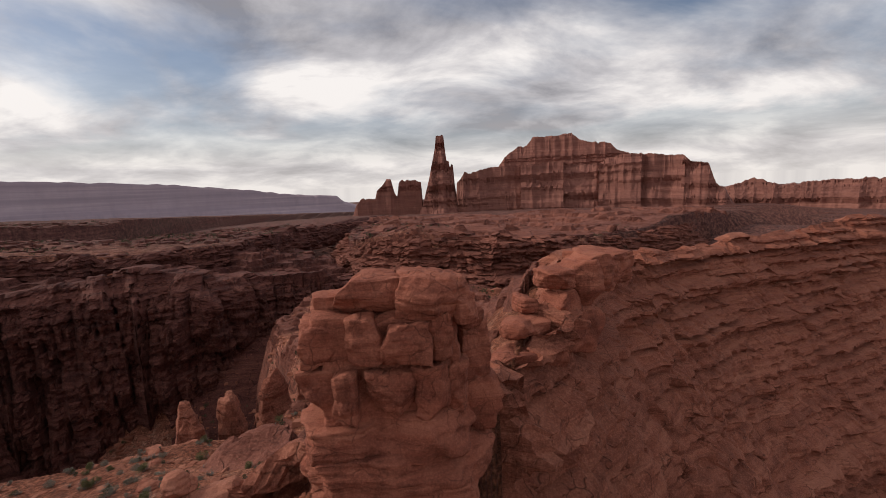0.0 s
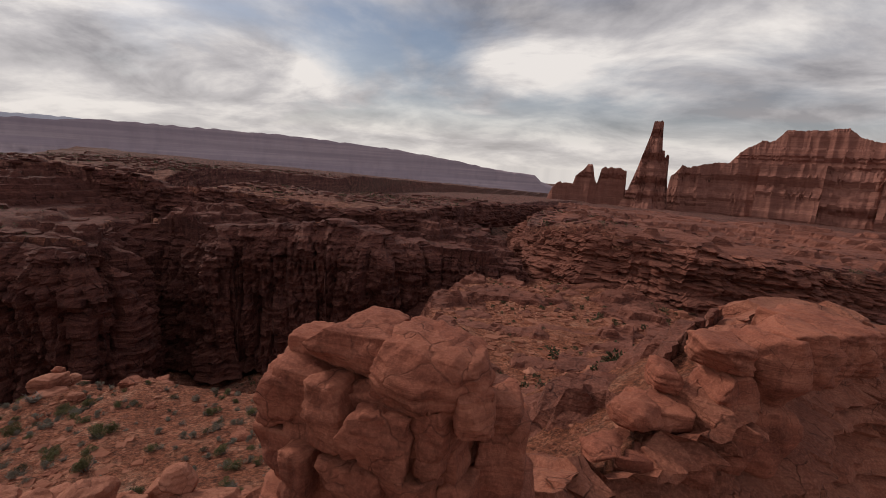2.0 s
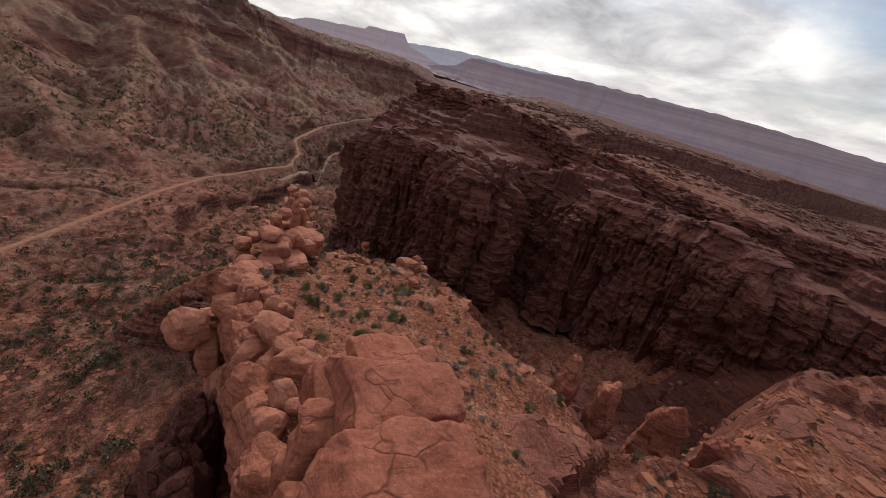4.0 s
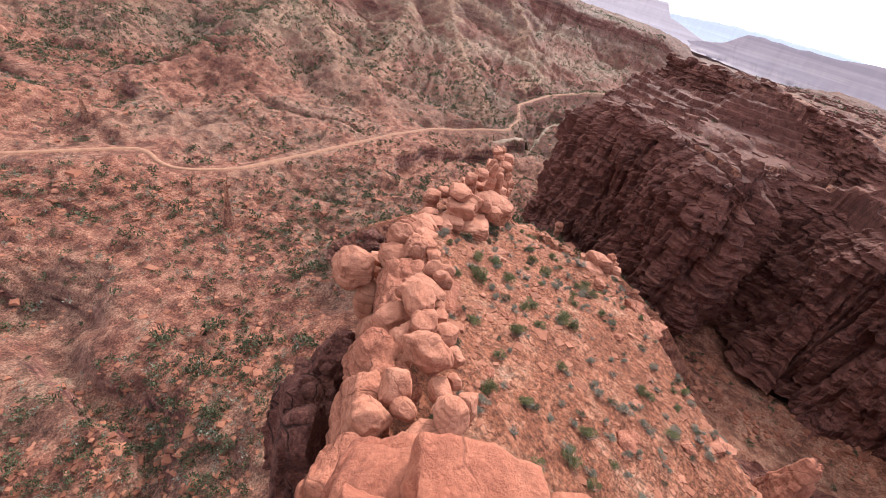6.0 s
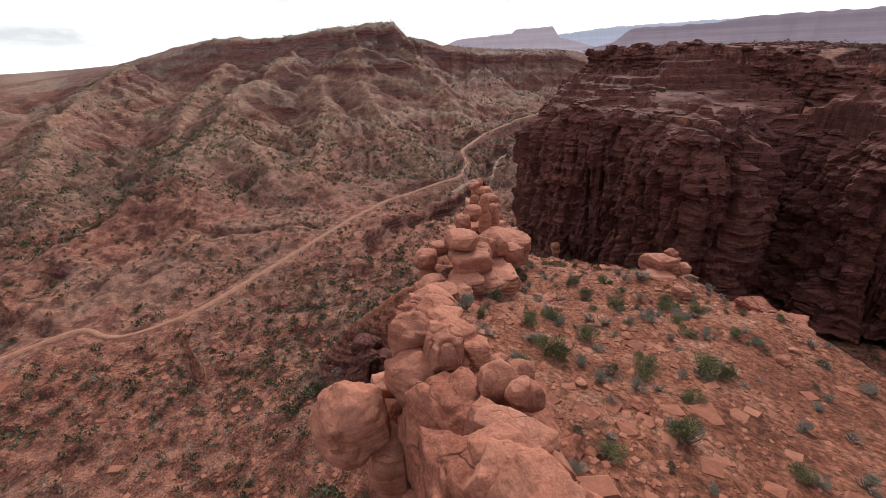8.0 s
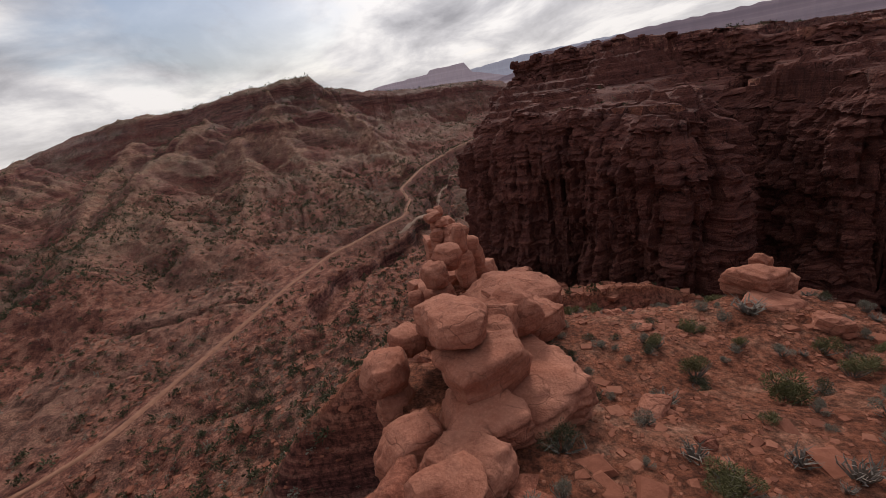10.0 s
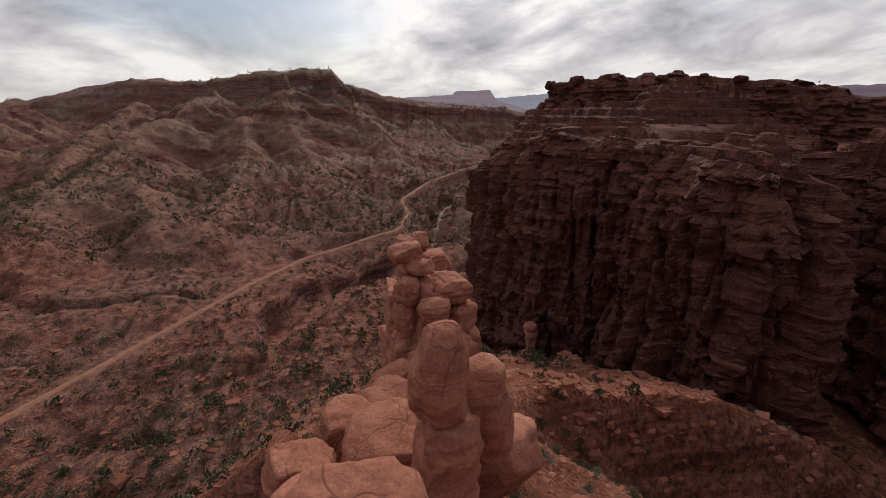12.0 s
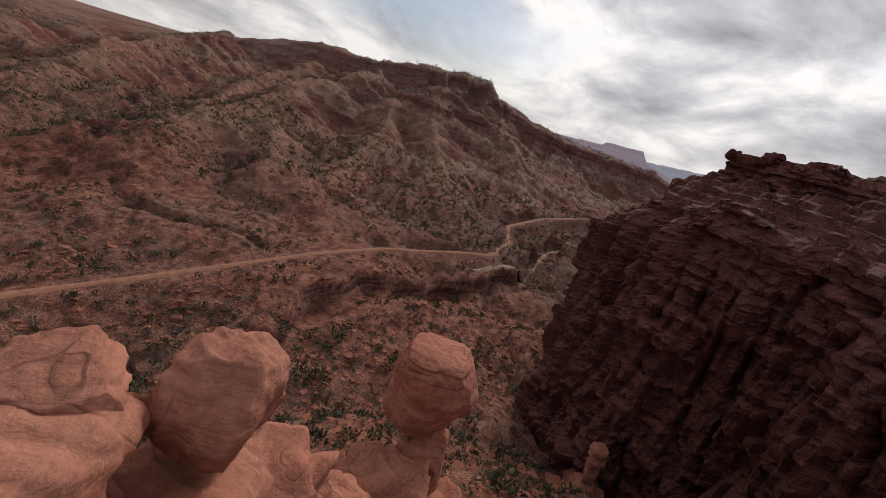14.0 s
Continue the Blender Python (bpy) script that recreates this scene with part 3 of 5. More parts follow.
# ---- cliffs ----
def cliff(name, line, top, foot, mat, seed, ds=0.9, dz=0.7, batter=0.12, ledge=1.6, joints=1.8, bulge=4.0, column=5.0, inward=7.0, flute=0.0, piece=3.2, stepped=0.0, undercut=0.0, rubble=0.7, label=""):
    """A bedded, jointed rock face along a line whose left side is the high ground. top, foot: heights by the way along."""
    way = runs(line)
    s = np.linspace(0, way[-1], int(way[-1] / ds) + 1)
    px, py = np.interp(s, way, [p[0] for p in line]), np.interp(s, way, [p[1] for p in line])
    k = max(3, int(5 / ds)) | 1
    pad = np.pad(px, k // 2, mode="edge"), np.pad(py, k // 2, mode="edge")
    px, py = (np.convolve(p, np.ones(k) / k, "valid") for p in pad)
    tx, ty = np.gradient(px), np.gradient(py)
    size = np.hypot(tx, ty)
    nx, ny = ty / size, -tx / size
    zt, zf = np.interp(s, way, top) if np.ndim(top) else top + 0 * s, np.interp(s, way, foot) if np.ndim(foot) else foot + 0 * s
    zt = zt + 1.6 * vnoise(s / 9, 0.5, seed=seed + 3) + 1.2 * np.round(1.5 * vnoise(s / 4.5, 0.2, seed=seed + 4)) * 0.6
    rows = int((zt - zf).max() / dz) + 1
    v = np.linspace(0, 1, rows)[:, None]
    Z = zt[None] + (zf - zt)[None] * v
    S = np.broadcast_to(s[None], Z.shape)
    warp = Z + 0.9 * vnoise(S / 22, 0.1, seed=seed + 5) + 0.045 * S
    layer = np.floor(warp / 2.1 + 0.35 * vnoise(warp / 5, S / 60, seed=seed + 6))
    thin = np.floor(warp / 0.72)
    cell = np.floor(S / column + 0.5 * vnoise(S / 11, layer * 0.37, seed=seed + 7))
    lean = np.interp(s, way, batter) if np.ndim(batter) else batter + 0 * s
    depth = zt[None] - Z
    out = lean[None] * depth + stepped * (np.minimum(depth, 11.0) - 8.0)
    bedded = 1.0 if not stepped else 0.18 + 0.82 * smooth(20, 9, depth)
    if flute:
        # upright columns split by deep joints
        a = S + 1.2 * vnoise(Z / 9, S / 20, seed=seed + 20)
        deep = smooth(1.5, 6.0, zt[None] - Z) * (0.45 + 0.55 * smooth(-0.35, 0.25, vnoise(S / 24, Z / 30, seed=seed + 21)))
        for wide, k, q in ((9.0, 1.0, 22), (4.1, 0.55, 23), (1.9, 0.28, 24)):
            n = np.abs(vnoise(a / wide, Z / (wide * 9), seed=seed + q))
            out = out + flute * k * (np.minimum(n, 0.45) / 0.45 - 0.3) * deep
    if stepped:
        # upright blocks of three sizes, each set forward or back by its own amount
        for wide, tall, far, q in ((5.2, 17.0, 2.2, 31), (2.3, 8.0, 1.3, 32), (1.2, 3.2, 0.55, 33)):
            a = S / wide + 0.7 * vnoise(S / (wide * 3), Z / (tall * 1.5), seed=seed + q)
            c = np.floor(a).astype(np.int64)
            b = np.floor(Z / tall + 3.0 * lattice(c, np.int64(5), np.int64(q), seed)).astype(np.int64)
            out = out + far * (lattice(c, b, np.int64(q), seed) - 0.5) - 0.8 * far * np.exp(-((a - c) / 0.13) ** 2) * smooth(4, 12, depth)
    out = out + bulge * fbm(S / 26, Z / 60, 0.0, seed + 8, 4)
    out = out + ledge * bedded * (lattice(layer.astype(np.int64), (S / 14).astype(np.int64) * 0, np.int64(3), seed) - 0.5) * (0.6 + 0.4 * vnoise(S / 8, layer * 1.7, seed=seed + 9))
    out = out + 0.75 * ledge * bedded * (lattice(thin.astype(np.int64), np.floor(S / piece).astype(np.int64), np.int64(1), seed + 1) - 0.5)
    out = out + joints * (lattice(cell.astype(np.int64), layer.astype(np.int64) // 3, np.int64(2), seed + 2) - 0.5)
    f = S / column + 0.5 * vnoise(S / 11, layer * 0.37, seed=seed + 7)
    out = out - 0.9 * joints * np.exp(-((f - np.floor(f)) / 0.10) ** 2) * (0.4 + 0.6 * vnoise(S / 7, Z / 15, seed=seed + 10))
    out = out + rubble * fbm(S / 2.4, Z / 1.6, 0.0, seed + 11, 3)
    out = out - 1.2 * np.exp(-depth / 0.8) - undercut * np.exp(-(((depth - 6.5) / 4.0) ** 2)) * smooth(-0.5, 0.3, vnoise(S / 15, 0.7, seed=seed + 13)) * (lean < 0.1)[None]
    X, Y = px[None] + nx[None] * out, py[None] + ny[None] * out
    # the top turns back into the high ground
    caps = []
    for q in (1.0, 0.6, 0.25):
        caps.append((X[0] - nx * inward * q, Y[0] - ny * inward * q, Z[0] - 0.25 - 1.1 * q + 0.3 * vnoise(s / 2, q * 3, seed=seed + 12)))
    X, Y, Z = (np.concatenate([[c[i] for c in caps], a]) for i, a in enumerate((X, Y, Z)))
    return tagged(new(name, grid_mesh(name, X[:, ::-1], Y[:, ::-1], Z[:, ::-1], mat, smooth_faces=False)), label, "cliff", kind="structure")


def crop(line, a, b):
    return [p for p in line if a <= p[0] <= b]


fin_line = crop(CREST, -112, 140)
cliff("cliff_fin", [p[:2] for p in fin_line], [p[2] - (0.7 if p[0] < 0 else 0.3) for p in fin_line], -82, FINROCK, 40, 0.55, 0.45, [0.05 + 0.55 * float(smooth(0, 30, p[0])) for p in fin_line], 2.7, 0.6, 1.8, 7.0, 2.4, 0.7, 22.0, 0.0, 4.5, 0.5, label="sheer red sandstone face of the fin")
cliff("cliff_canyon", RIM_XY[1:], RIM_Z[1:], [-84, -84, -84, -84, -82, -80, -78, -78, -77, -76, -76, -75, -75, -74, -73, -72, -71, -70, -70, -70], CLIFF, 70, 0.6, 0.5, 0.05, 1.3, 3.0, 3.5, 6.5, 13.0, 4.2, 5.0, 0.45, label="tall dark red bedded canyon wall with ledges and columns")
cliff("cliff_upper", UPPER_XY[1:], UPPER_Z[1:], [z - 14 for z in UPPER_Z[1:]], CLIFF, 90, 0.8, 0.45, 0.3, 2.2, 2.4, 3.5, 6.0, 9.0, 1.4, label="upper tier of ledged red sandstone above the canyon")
cliff("cliff_butte", BUTTE, [-30, -29, -25.5, -21.5, -19.5, -20.5, -24.5, -28, -30, -34], [-50, -58, -68, -68, -62, -56, -50, -50, -50, -50], BUTTEROCK, 240, 0.8, 0.45, 0.7, 3.6, 2.0, 5.0, 6.0, 9.0, 0.8, label="ledged red sandstone butte beyond the canyon's head")


def blocky(x, y, seed, size):
    """Steps of broken beds: each bed ends in its own ragged line of blocks."""
    wx, wy = x + 0.35 * size * vnoise(x / size, y / size, seed=seed), y + 0.35 * size * vnoise(x / size, y / size, 5.0, seed=seed)
    return lattice(np.floor(wx / size).astype(np.int64), np.floor(wy / size).astype(np.int64), np.int64(0), seed)


def rock_patch(name, xs, ys, height, keep, mat, label):
    """A stretch of bare ledged rock: only the faces kept by the plan."""
    X, Y = np.meshgrid(xs, ys, indexing="xy")
    Z = height(X, Y)
    ok = keep(X, Y)
    core = ok.copy()
    for axis in (0, 1):
        for way in (-1, 1):
            core &= np.roll(ok, way, axis)
    # the sheet's border dives into the ground
    me = grid_mesh(name, X, Y, np.where(core, Z, np.minimum(Z, surface(X, Y)) - 4.0), mat, False, ok)
    return tagged(new(name, me), label, "rock ledges", kind="structure")


def shelf_height(x, y):
    sdR, sR = along(RIM_XY, x, y)
    sdU, sU = along(UPPER_XY, x, y)
    rz, uz = np.interp(sR, runs(RIM_XY), RIM_Z), np.interp(sU, runs(UPPER_XY), UPPER_Z)
    gap = np.clip(sdR / np.maximum(sdR - sdU, 1.0), 0, 1)
    z = rz + (uz - 7 - rz) * gap**0.8 + 4.2 * fbm(x / 17, y / 17, seed=301, octaves=5) * smooth(0, 0.12, gap)
    z = z + 2.0 * (blocky(x, y, 305, 6.0) - 0.5) + 0.7 * (blocky(x, y, 306, 2.6) - 0.5)
    step = 2.3
    z = terrace(z, step, 0.78) + 0.45 * blocky(x, y, 307, 1.9) + 0.12 * vnoise(x, y, seed=308)
    return np.maximum(z, surface(x, y) + 0.12) * smooth(0.0, 1.0, sdR + 3) + (rz - 0.6) * (1 - smooth(0.0, 1.0, sdR + 3))


def on_shelf(x, y):
    sdR, sR = along(RIM_XY, x, y)
    sdU, _ = along(UPPER_XY, x, y)
    return (sdR > 4) & (sdU < 4) & (sR < runs(RIM_XY)[-1] - 1)


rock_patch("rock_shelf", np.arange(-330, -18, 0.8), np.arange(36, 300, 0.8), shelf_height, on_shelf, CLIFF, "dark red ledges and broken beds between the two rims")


def butte_height(x, y):
    z = surface(x, y) + 0.15
    sdB, _ = along(BUTTE, x, y)
    q = z + 2.2 * (blocky(x, y, 315, 14.0) - 0.5) + 1.2 * (blocky(x, y, 316, 6.0) - 0.5)
    q = terrace(q + 3.0 * fbm(x / 40, y / 40, seed=317, octaves=4), 3.0, 0.75) + 0.5 * blocky(x, y, 318, 3.0)
    return np.maximum(z, q + 2.5 * smooth(4, 30, sdB))


rock_patch("butte_top", np.arange(-60, 330, 1.6), np.concatenate([np.arange(166, 340, 1.3), np.arange(340, 700, 3.5)]), butte_height, lambda x, y: along(BUTTE, x, y)[0] > 4, BUTTEROCK, "red ledges climbing behind the butte's rim")


def head_height(x, y):
    z = surface(x, y) + 0.15
    q = z + 3.2 * fbm(x / 18, y / 18, seed=331, octaves=4) + 1.5 * (blocky(x, y, 332, 6.0) - 0.5)
    return np.maximum(z, terrace(q, 2.6, 0.72) + 0.5 * blocky(x, y, 333, 2.2) + 0.6)


def at_head(x, y):
    return (along(LIP, x, y)[0] > 4) & (along(RIM_XY, x, y)[0] < 6) & (along(BUTTE, x, y)[0] < 5) & (along(CREST_XY, x, y)[0] > 6)


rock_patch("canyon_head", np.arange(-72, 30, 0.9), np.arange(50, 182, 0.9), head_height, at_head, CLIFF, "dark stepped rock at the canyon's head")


def apron_height(x, y):
    z = surface(x, y)
    q = z + 2.4 * fbm(x / 13, y / 13, seed=341, octaves=4) + 1.6 * (blocky(x, y, 342, 5.5) - 0.5)
    q = terrace(q, 1.8, 0.75) + 0.35 * blocky(x, y, 343, 1.7)
    bare = smooth(-0.6, -0.1, fbm(x / 15, y / 15, seed=344, octaves=3)) * smooth(35, 41, y) * np.maximum(smooth(-23, -18, x), smooth(54, 60, y)) * smooth(33, 28, x)
    return z - 0.3 + np.maximum(q - z + 0.75, 0) * bare


def on_apron(x, y):
    return (along(LIP, x, y)[0] < 5) & (along(CREST_XY, x, y)[0] > 4) & (along(BUTTE, x, y)[0] < 5) & (np.abs(x + 1) + np.abs(y - 20) > 9)


rock_patch("rock_apron", np.arange(-46, 34, 0.55), np.arange(34, 176, 0.65), apron_height, on_apron, BUTTEROCK, "red slabs and low ledges below the wall")


# ---- distance ----
def far_mesa(name, stations, floor, mat, label, depth=500.0, tier=0.45, seed=0, rough=1.0):
    """A table mountain seen from afar: stations are bearing, distance, rim height. A cliff above a talus slope."""
    st = np.array(stations, float)
    n = 420
    az = np.linspace(st[0, 0], st[-1, 0], n)
    dist = np.interp(az, st[:, 0], st[:, 1])
    rim = np.interp(az, st[:, 0], st[:, 2])
    arc = np.radians(az) * dist
    fl = np.interp(az, [st[0, 0], st[-1, 0]], floor)
    h = rim - fl
    X, Y, Z = [], [], []
    for u, w in ((-0.02, 0.0), (0.0, 0.0), (0.02, 0.16 * tier), (0.03, tier * 0.55), (0.05, tier * 0.6), (0.06, tier), (0.2, tier + 0.12), (0.35, tier + 0.22), (0.5, tier + 0.3), (0.52, tier + 0.4), (0.75, 0.93), (1.0, 1.0)):
        cut = (ridged(arc / (55 * rough), u * 2.0, seed=seed, octaves=4) - 0.6) * (0.35 + u) * 90 * rough
        d = dist - u * depth * 0.35 + cut + (depth if u < 0 else 0)
        X.append(np.sin(np.radians(az)) * d)
        Y.append(np.cos(np.radians(az)) * d)
        Z.append(rim - h * w + (0 if u > 0.9 else 2.5 * rough * vnoise(arc / 40, u * 5, seed=seed + 2)))
    return tagged(new(name, grid_mesh(name, *(np.array(a) for a in (X, Y, Z)), mat)), label, "mesa", kind="structure")


# mauve and blue base colours with a faint glow stand in for haze
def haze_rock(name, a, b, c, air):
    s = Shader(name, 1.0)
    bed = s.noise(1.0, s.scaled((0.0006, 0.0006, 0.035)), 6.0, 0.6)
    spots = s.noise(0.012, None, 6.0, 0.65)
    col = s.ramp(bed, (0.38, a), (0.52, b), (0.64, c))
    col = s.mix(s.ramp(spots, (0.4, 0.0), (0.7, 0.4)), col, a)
    # emission adds the haze's brightness; the rock itself gives no light
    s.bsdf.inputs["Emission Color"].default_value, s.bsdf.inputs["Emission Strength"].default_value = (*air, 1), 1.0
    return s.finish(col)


FARROCK = haze_rock("hazed_mauve_rock", (0.18, 0.125, 0.14), (0.24, 0.17, 0.18), (0.32, 0.235, 0.23), (0.062, 0.054, 0.064))
WESTROCK = haze_rock("hazed_pale_rock", (0.18, 0.13, 0.14), (0.24, 0.18, 0.19), (0.31, 0.235, 0.24), (0.135, 0.115, 0.128))
BLUEHAZE = haze_rock("hazed_blue_rock", (0.20, 0.20, 0.25), (0.23, 0.23, 0.28), (0.28, 0.28, 0.32), (0.155, 0.155, 0.175))
far_mesa("mesa_far", [(-78, 2900, -50), (-72.5, 2850, 10), (-71, 2800, 72), (-66, 2800, 74), (-62.8, 2800, 78), (-60.4, 2800, 96), (-52, 2800, 98), (-42, 2800, 96), (-37.7, 2800, 86), (-28.4, 2800, 60), (-20, 2850, 12), (-15, 2850, -28), (-10.0, 2850, -50), (-9.2, 2850, -95), (-7, 2900, -140)], (-60, -190), FARROCK, "long table mountain on the horizon, mauve with painted haze", seed=21, rough=1.6)
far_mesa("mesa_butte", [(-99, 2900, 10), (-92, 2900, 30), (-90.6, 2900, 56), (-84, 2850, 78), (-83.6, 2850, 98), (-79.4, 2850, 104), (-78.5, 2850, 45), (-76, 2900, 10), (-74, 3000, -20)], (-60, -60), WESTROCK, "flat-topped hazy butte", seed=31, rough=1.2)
far_mesa("mesa_blue", [(-82, 4200, 70), (-73, 4200, 130), (-64, 4200, 140), (-61, 4200, 140), (-56, 4200, -60)], (-80, -80), BLUEHAZE, "mesa far away, pale blue with painted haze", seed=41, rough=1.5)


def fluted(name, stations, dist, mat, seed, thick, label, base_el=-5.0, flute=9.0, deep=0.5, parent=None):
    """A fluted sandstone wall or spire by bearing: stations are bearing and elevation of its top in degrees."""
    st = np.array(stations, float)
    n = int((st[-1, 0] - st[0, 0]) / 0.055) + 2
    az = np.linspace(st[0, 0], st[-1, 0], n)
    el = np.interp(az, st[:, 0], st[:, 1]) + 0.12 * vnoise(az * 3.1, 0.3, seed=seed) + 0.08 * vnoise(az * 9, 0.6, seed=seed + 1)
    zt, zb = dist * np.tan(np.radians(el + 0.45)), dist * math.tan(radians(base_el + 0.3))
    rows = 26
    arc = np.radians(az) * dist
    X, Y, Z = [], [], []
    for i in range(rows + 4):
        v = np.clip((i - 2) / (rows - 1), 0, 1)
        back = thick if i == 0 else thick * 0.45 if i == 1 else 0
        z = zt + (zb - zt) * v
        f = np.abs(vnoise(arc / (flute * 6.0), z / 400, seed=seed + 5)) * flute * 3.2 + np.abs(vnoise(arc / (flute * 1.7), z / 120, seed=seed + 2)) * flute * 1.0 + np.abs(vnoise(arc / (flute * 0.8), z / 60, seed=seed + 3)) * flute * 0.5
        f = f * deep + 5 * np.round(2 * vnoise(0.1, z / 22, seed=seed + 4) + 0.0 * arc) - thick * 0.25 * v - 40 * smooth(0.8, 1.0, v)
        if i >= rows + 2:
            f, z = f - 90, z - 60
        d = dist + back + f
        X.append(np.sin(np.radians(az)) * d)
        Y.append(np.cos(np.radians(az)) * d)
        Z.append(z - (3 if i == 0 else 0))
    # the two ends fold back so that the wall has depth
    X, Y, Z = np.array(X), np.array(Y), np.array(Z)
    for side in (0, -1):
        a = az[side]
        ex = np.sin(np.radians(a)) * (dist + thick)
        ey = np.cos(np.radians(a)) * (dist + thick)
        cols = np.stack([np.full(len(X), ex), np.full(len(X), ey), Z[:, side]])
        X, Y, Z = (np.concatenate([c[:, None], m] if side == 0 else [m, c[:, None]], 1) for c, m in zip(cols, (X, Y, Z)))
    ob = new(name, grid_mesh(name, X, Y, Z, mat, smooth_faces=False))
    if parent:
        ob.parent = parent
        return ob
    return tagged(ob, label, "rock tower", group="far towers")


fluted("rock_tower", [(-8.3, -4.4), (-7.6, -2.6), (-6.8, -1.9), (-5.2, -2.0), (-4.9, -1.0), (-4.3, -0.4), (-3.6, 0.5), (-3.0, 0.4), (-2.6, -1.4), (-2.3, -1.8), (-2.0, 0.1), (-1.5, 0.35), (0.2, 0.25), (0.9, 0.0), (1.0, -2.5), (1.2, -4.4)], 1400, TOWER, 51, 70, "pair of fluted red sandstone towers", flute=9)
fluted("rock_spire", [(0.3, -4.6), (1.0, -3.0), (1.7, -0.6), (2.4, 2.2), (2.9, 4.4), (3.05, 5.75), (4.05, 5.75), (4.15, 4.4), (4.35, 2.6), (4.6, 2.5), (4.75, 1.6), (4.9, 2.1), (5.15, 2.0), (5.3, -0.5), (5.8, -4.6)], 1370, TOWER, 53, 60, "tall leaning red sandstone spire", flute=6)
massif = tagged(new("rock_massif"), "broad fluted red sandstone massif with a ledged summit", "rock tower", group="far towers")
skyline = [(5.4, -4), (5.6, -0.2), (6.0, 0.1), (6.6, 1.2), (7.4, 0.8), (8.6, 1.3), (10.2, 1.6), (12, 1.7), (16, 1.7), (19, 1.9), (21.0, 1.2), (23.5, 1.3), (24.5, 2.0), (27, 2.4), (29.2, 2.2), (32.5, 1.95), (33.2, 1.2), (35.0, 0.7), (35.8, -1.6), (36.6, -2.2), (38.5, -6.8)]
cuts = [5.4, 9.4, 14.0, 19.0, 23.5, 28.0, 32.5, 38.5]
for k, (a, b) in enumerate(zip(cuts[:-1], cuts[1:])):
    inner = [p for p in skyline if a < p[0] < b]
    edge = [(q, float(np.interp(q, [p[0] for p in skyline], [p[1] for p in skyline]))) for q in (a - 0.15, b + 0.15)]
    fluted("buttress", [edge[0]] + inner + [edge[1]], 1480 + 14 * (k % 2), TOWER, 57 + 3 * k, 260, "", base_el=-6.2, flute=15, parent=massif)
fluted("summit", [(10.6, 0.8), (11.3, 1.9), (12.3, 3.2), (13.5, 4.0), (14.6, 4.0), (15.4, 5.1), (18.0, 5.1), (20.1, 5.3), (21.3, 4.3), (23.2, 3.9), (24.5, 3.9), (25.3, 3.0), (26.6, 2.5), (28, 1.5)], 1660, TOWER, 59, 200, "ledged summit block above the massif", base_el=0.0, flute=16, parent=massif)
fluted("rock_ridge", [(34.5, -3.0), (37.0, -2.0), (39.2, -1.1), (41.6, -2.0), (45.5, -1.5), (50, -1.5), (58, -2.2), (70, -3.0)], 1900, TOWER, 61, 300, "long red ridge beyond the massif", base_el=-6.5, flute=18)


# ---- rocks ----
def cube_sphere(n):
    """Points of a unit ball on a cube's grid, and its faces."""
    co, faces, seen = [], [], {}
    for axis in range(3):
        for side in (-1, 1):
            ids = np.zeros((n + 1, n + 1), int)
            for i in range(n + 1):
                for j in range(n + 1):
                    p = [0, 0, 0]
                    p[axis], p[(axis + 1) % 3], p[(axis + 2) % 3] = side, 2 * i / n - 1, 2 * j / n - 1
                    key = tuple(round(q * n) for q in p)
                    if key not in seen:
                        seen[key] = len(co)
                        co.append(p)
                    ids[i, j] = seen[key]
            for i in range(n):
                for j in range(n):
                    q = (ids[i, j], ids[i + 1, j], ids[i + 1, j + 1], ids[i, j + 1])
                    faces.append(q if side > 0 else q[::-1])
    return np.array(co, float), faces


CUBES = {n: cube_sphere(n) for n in (6, 12, 18, 28)}


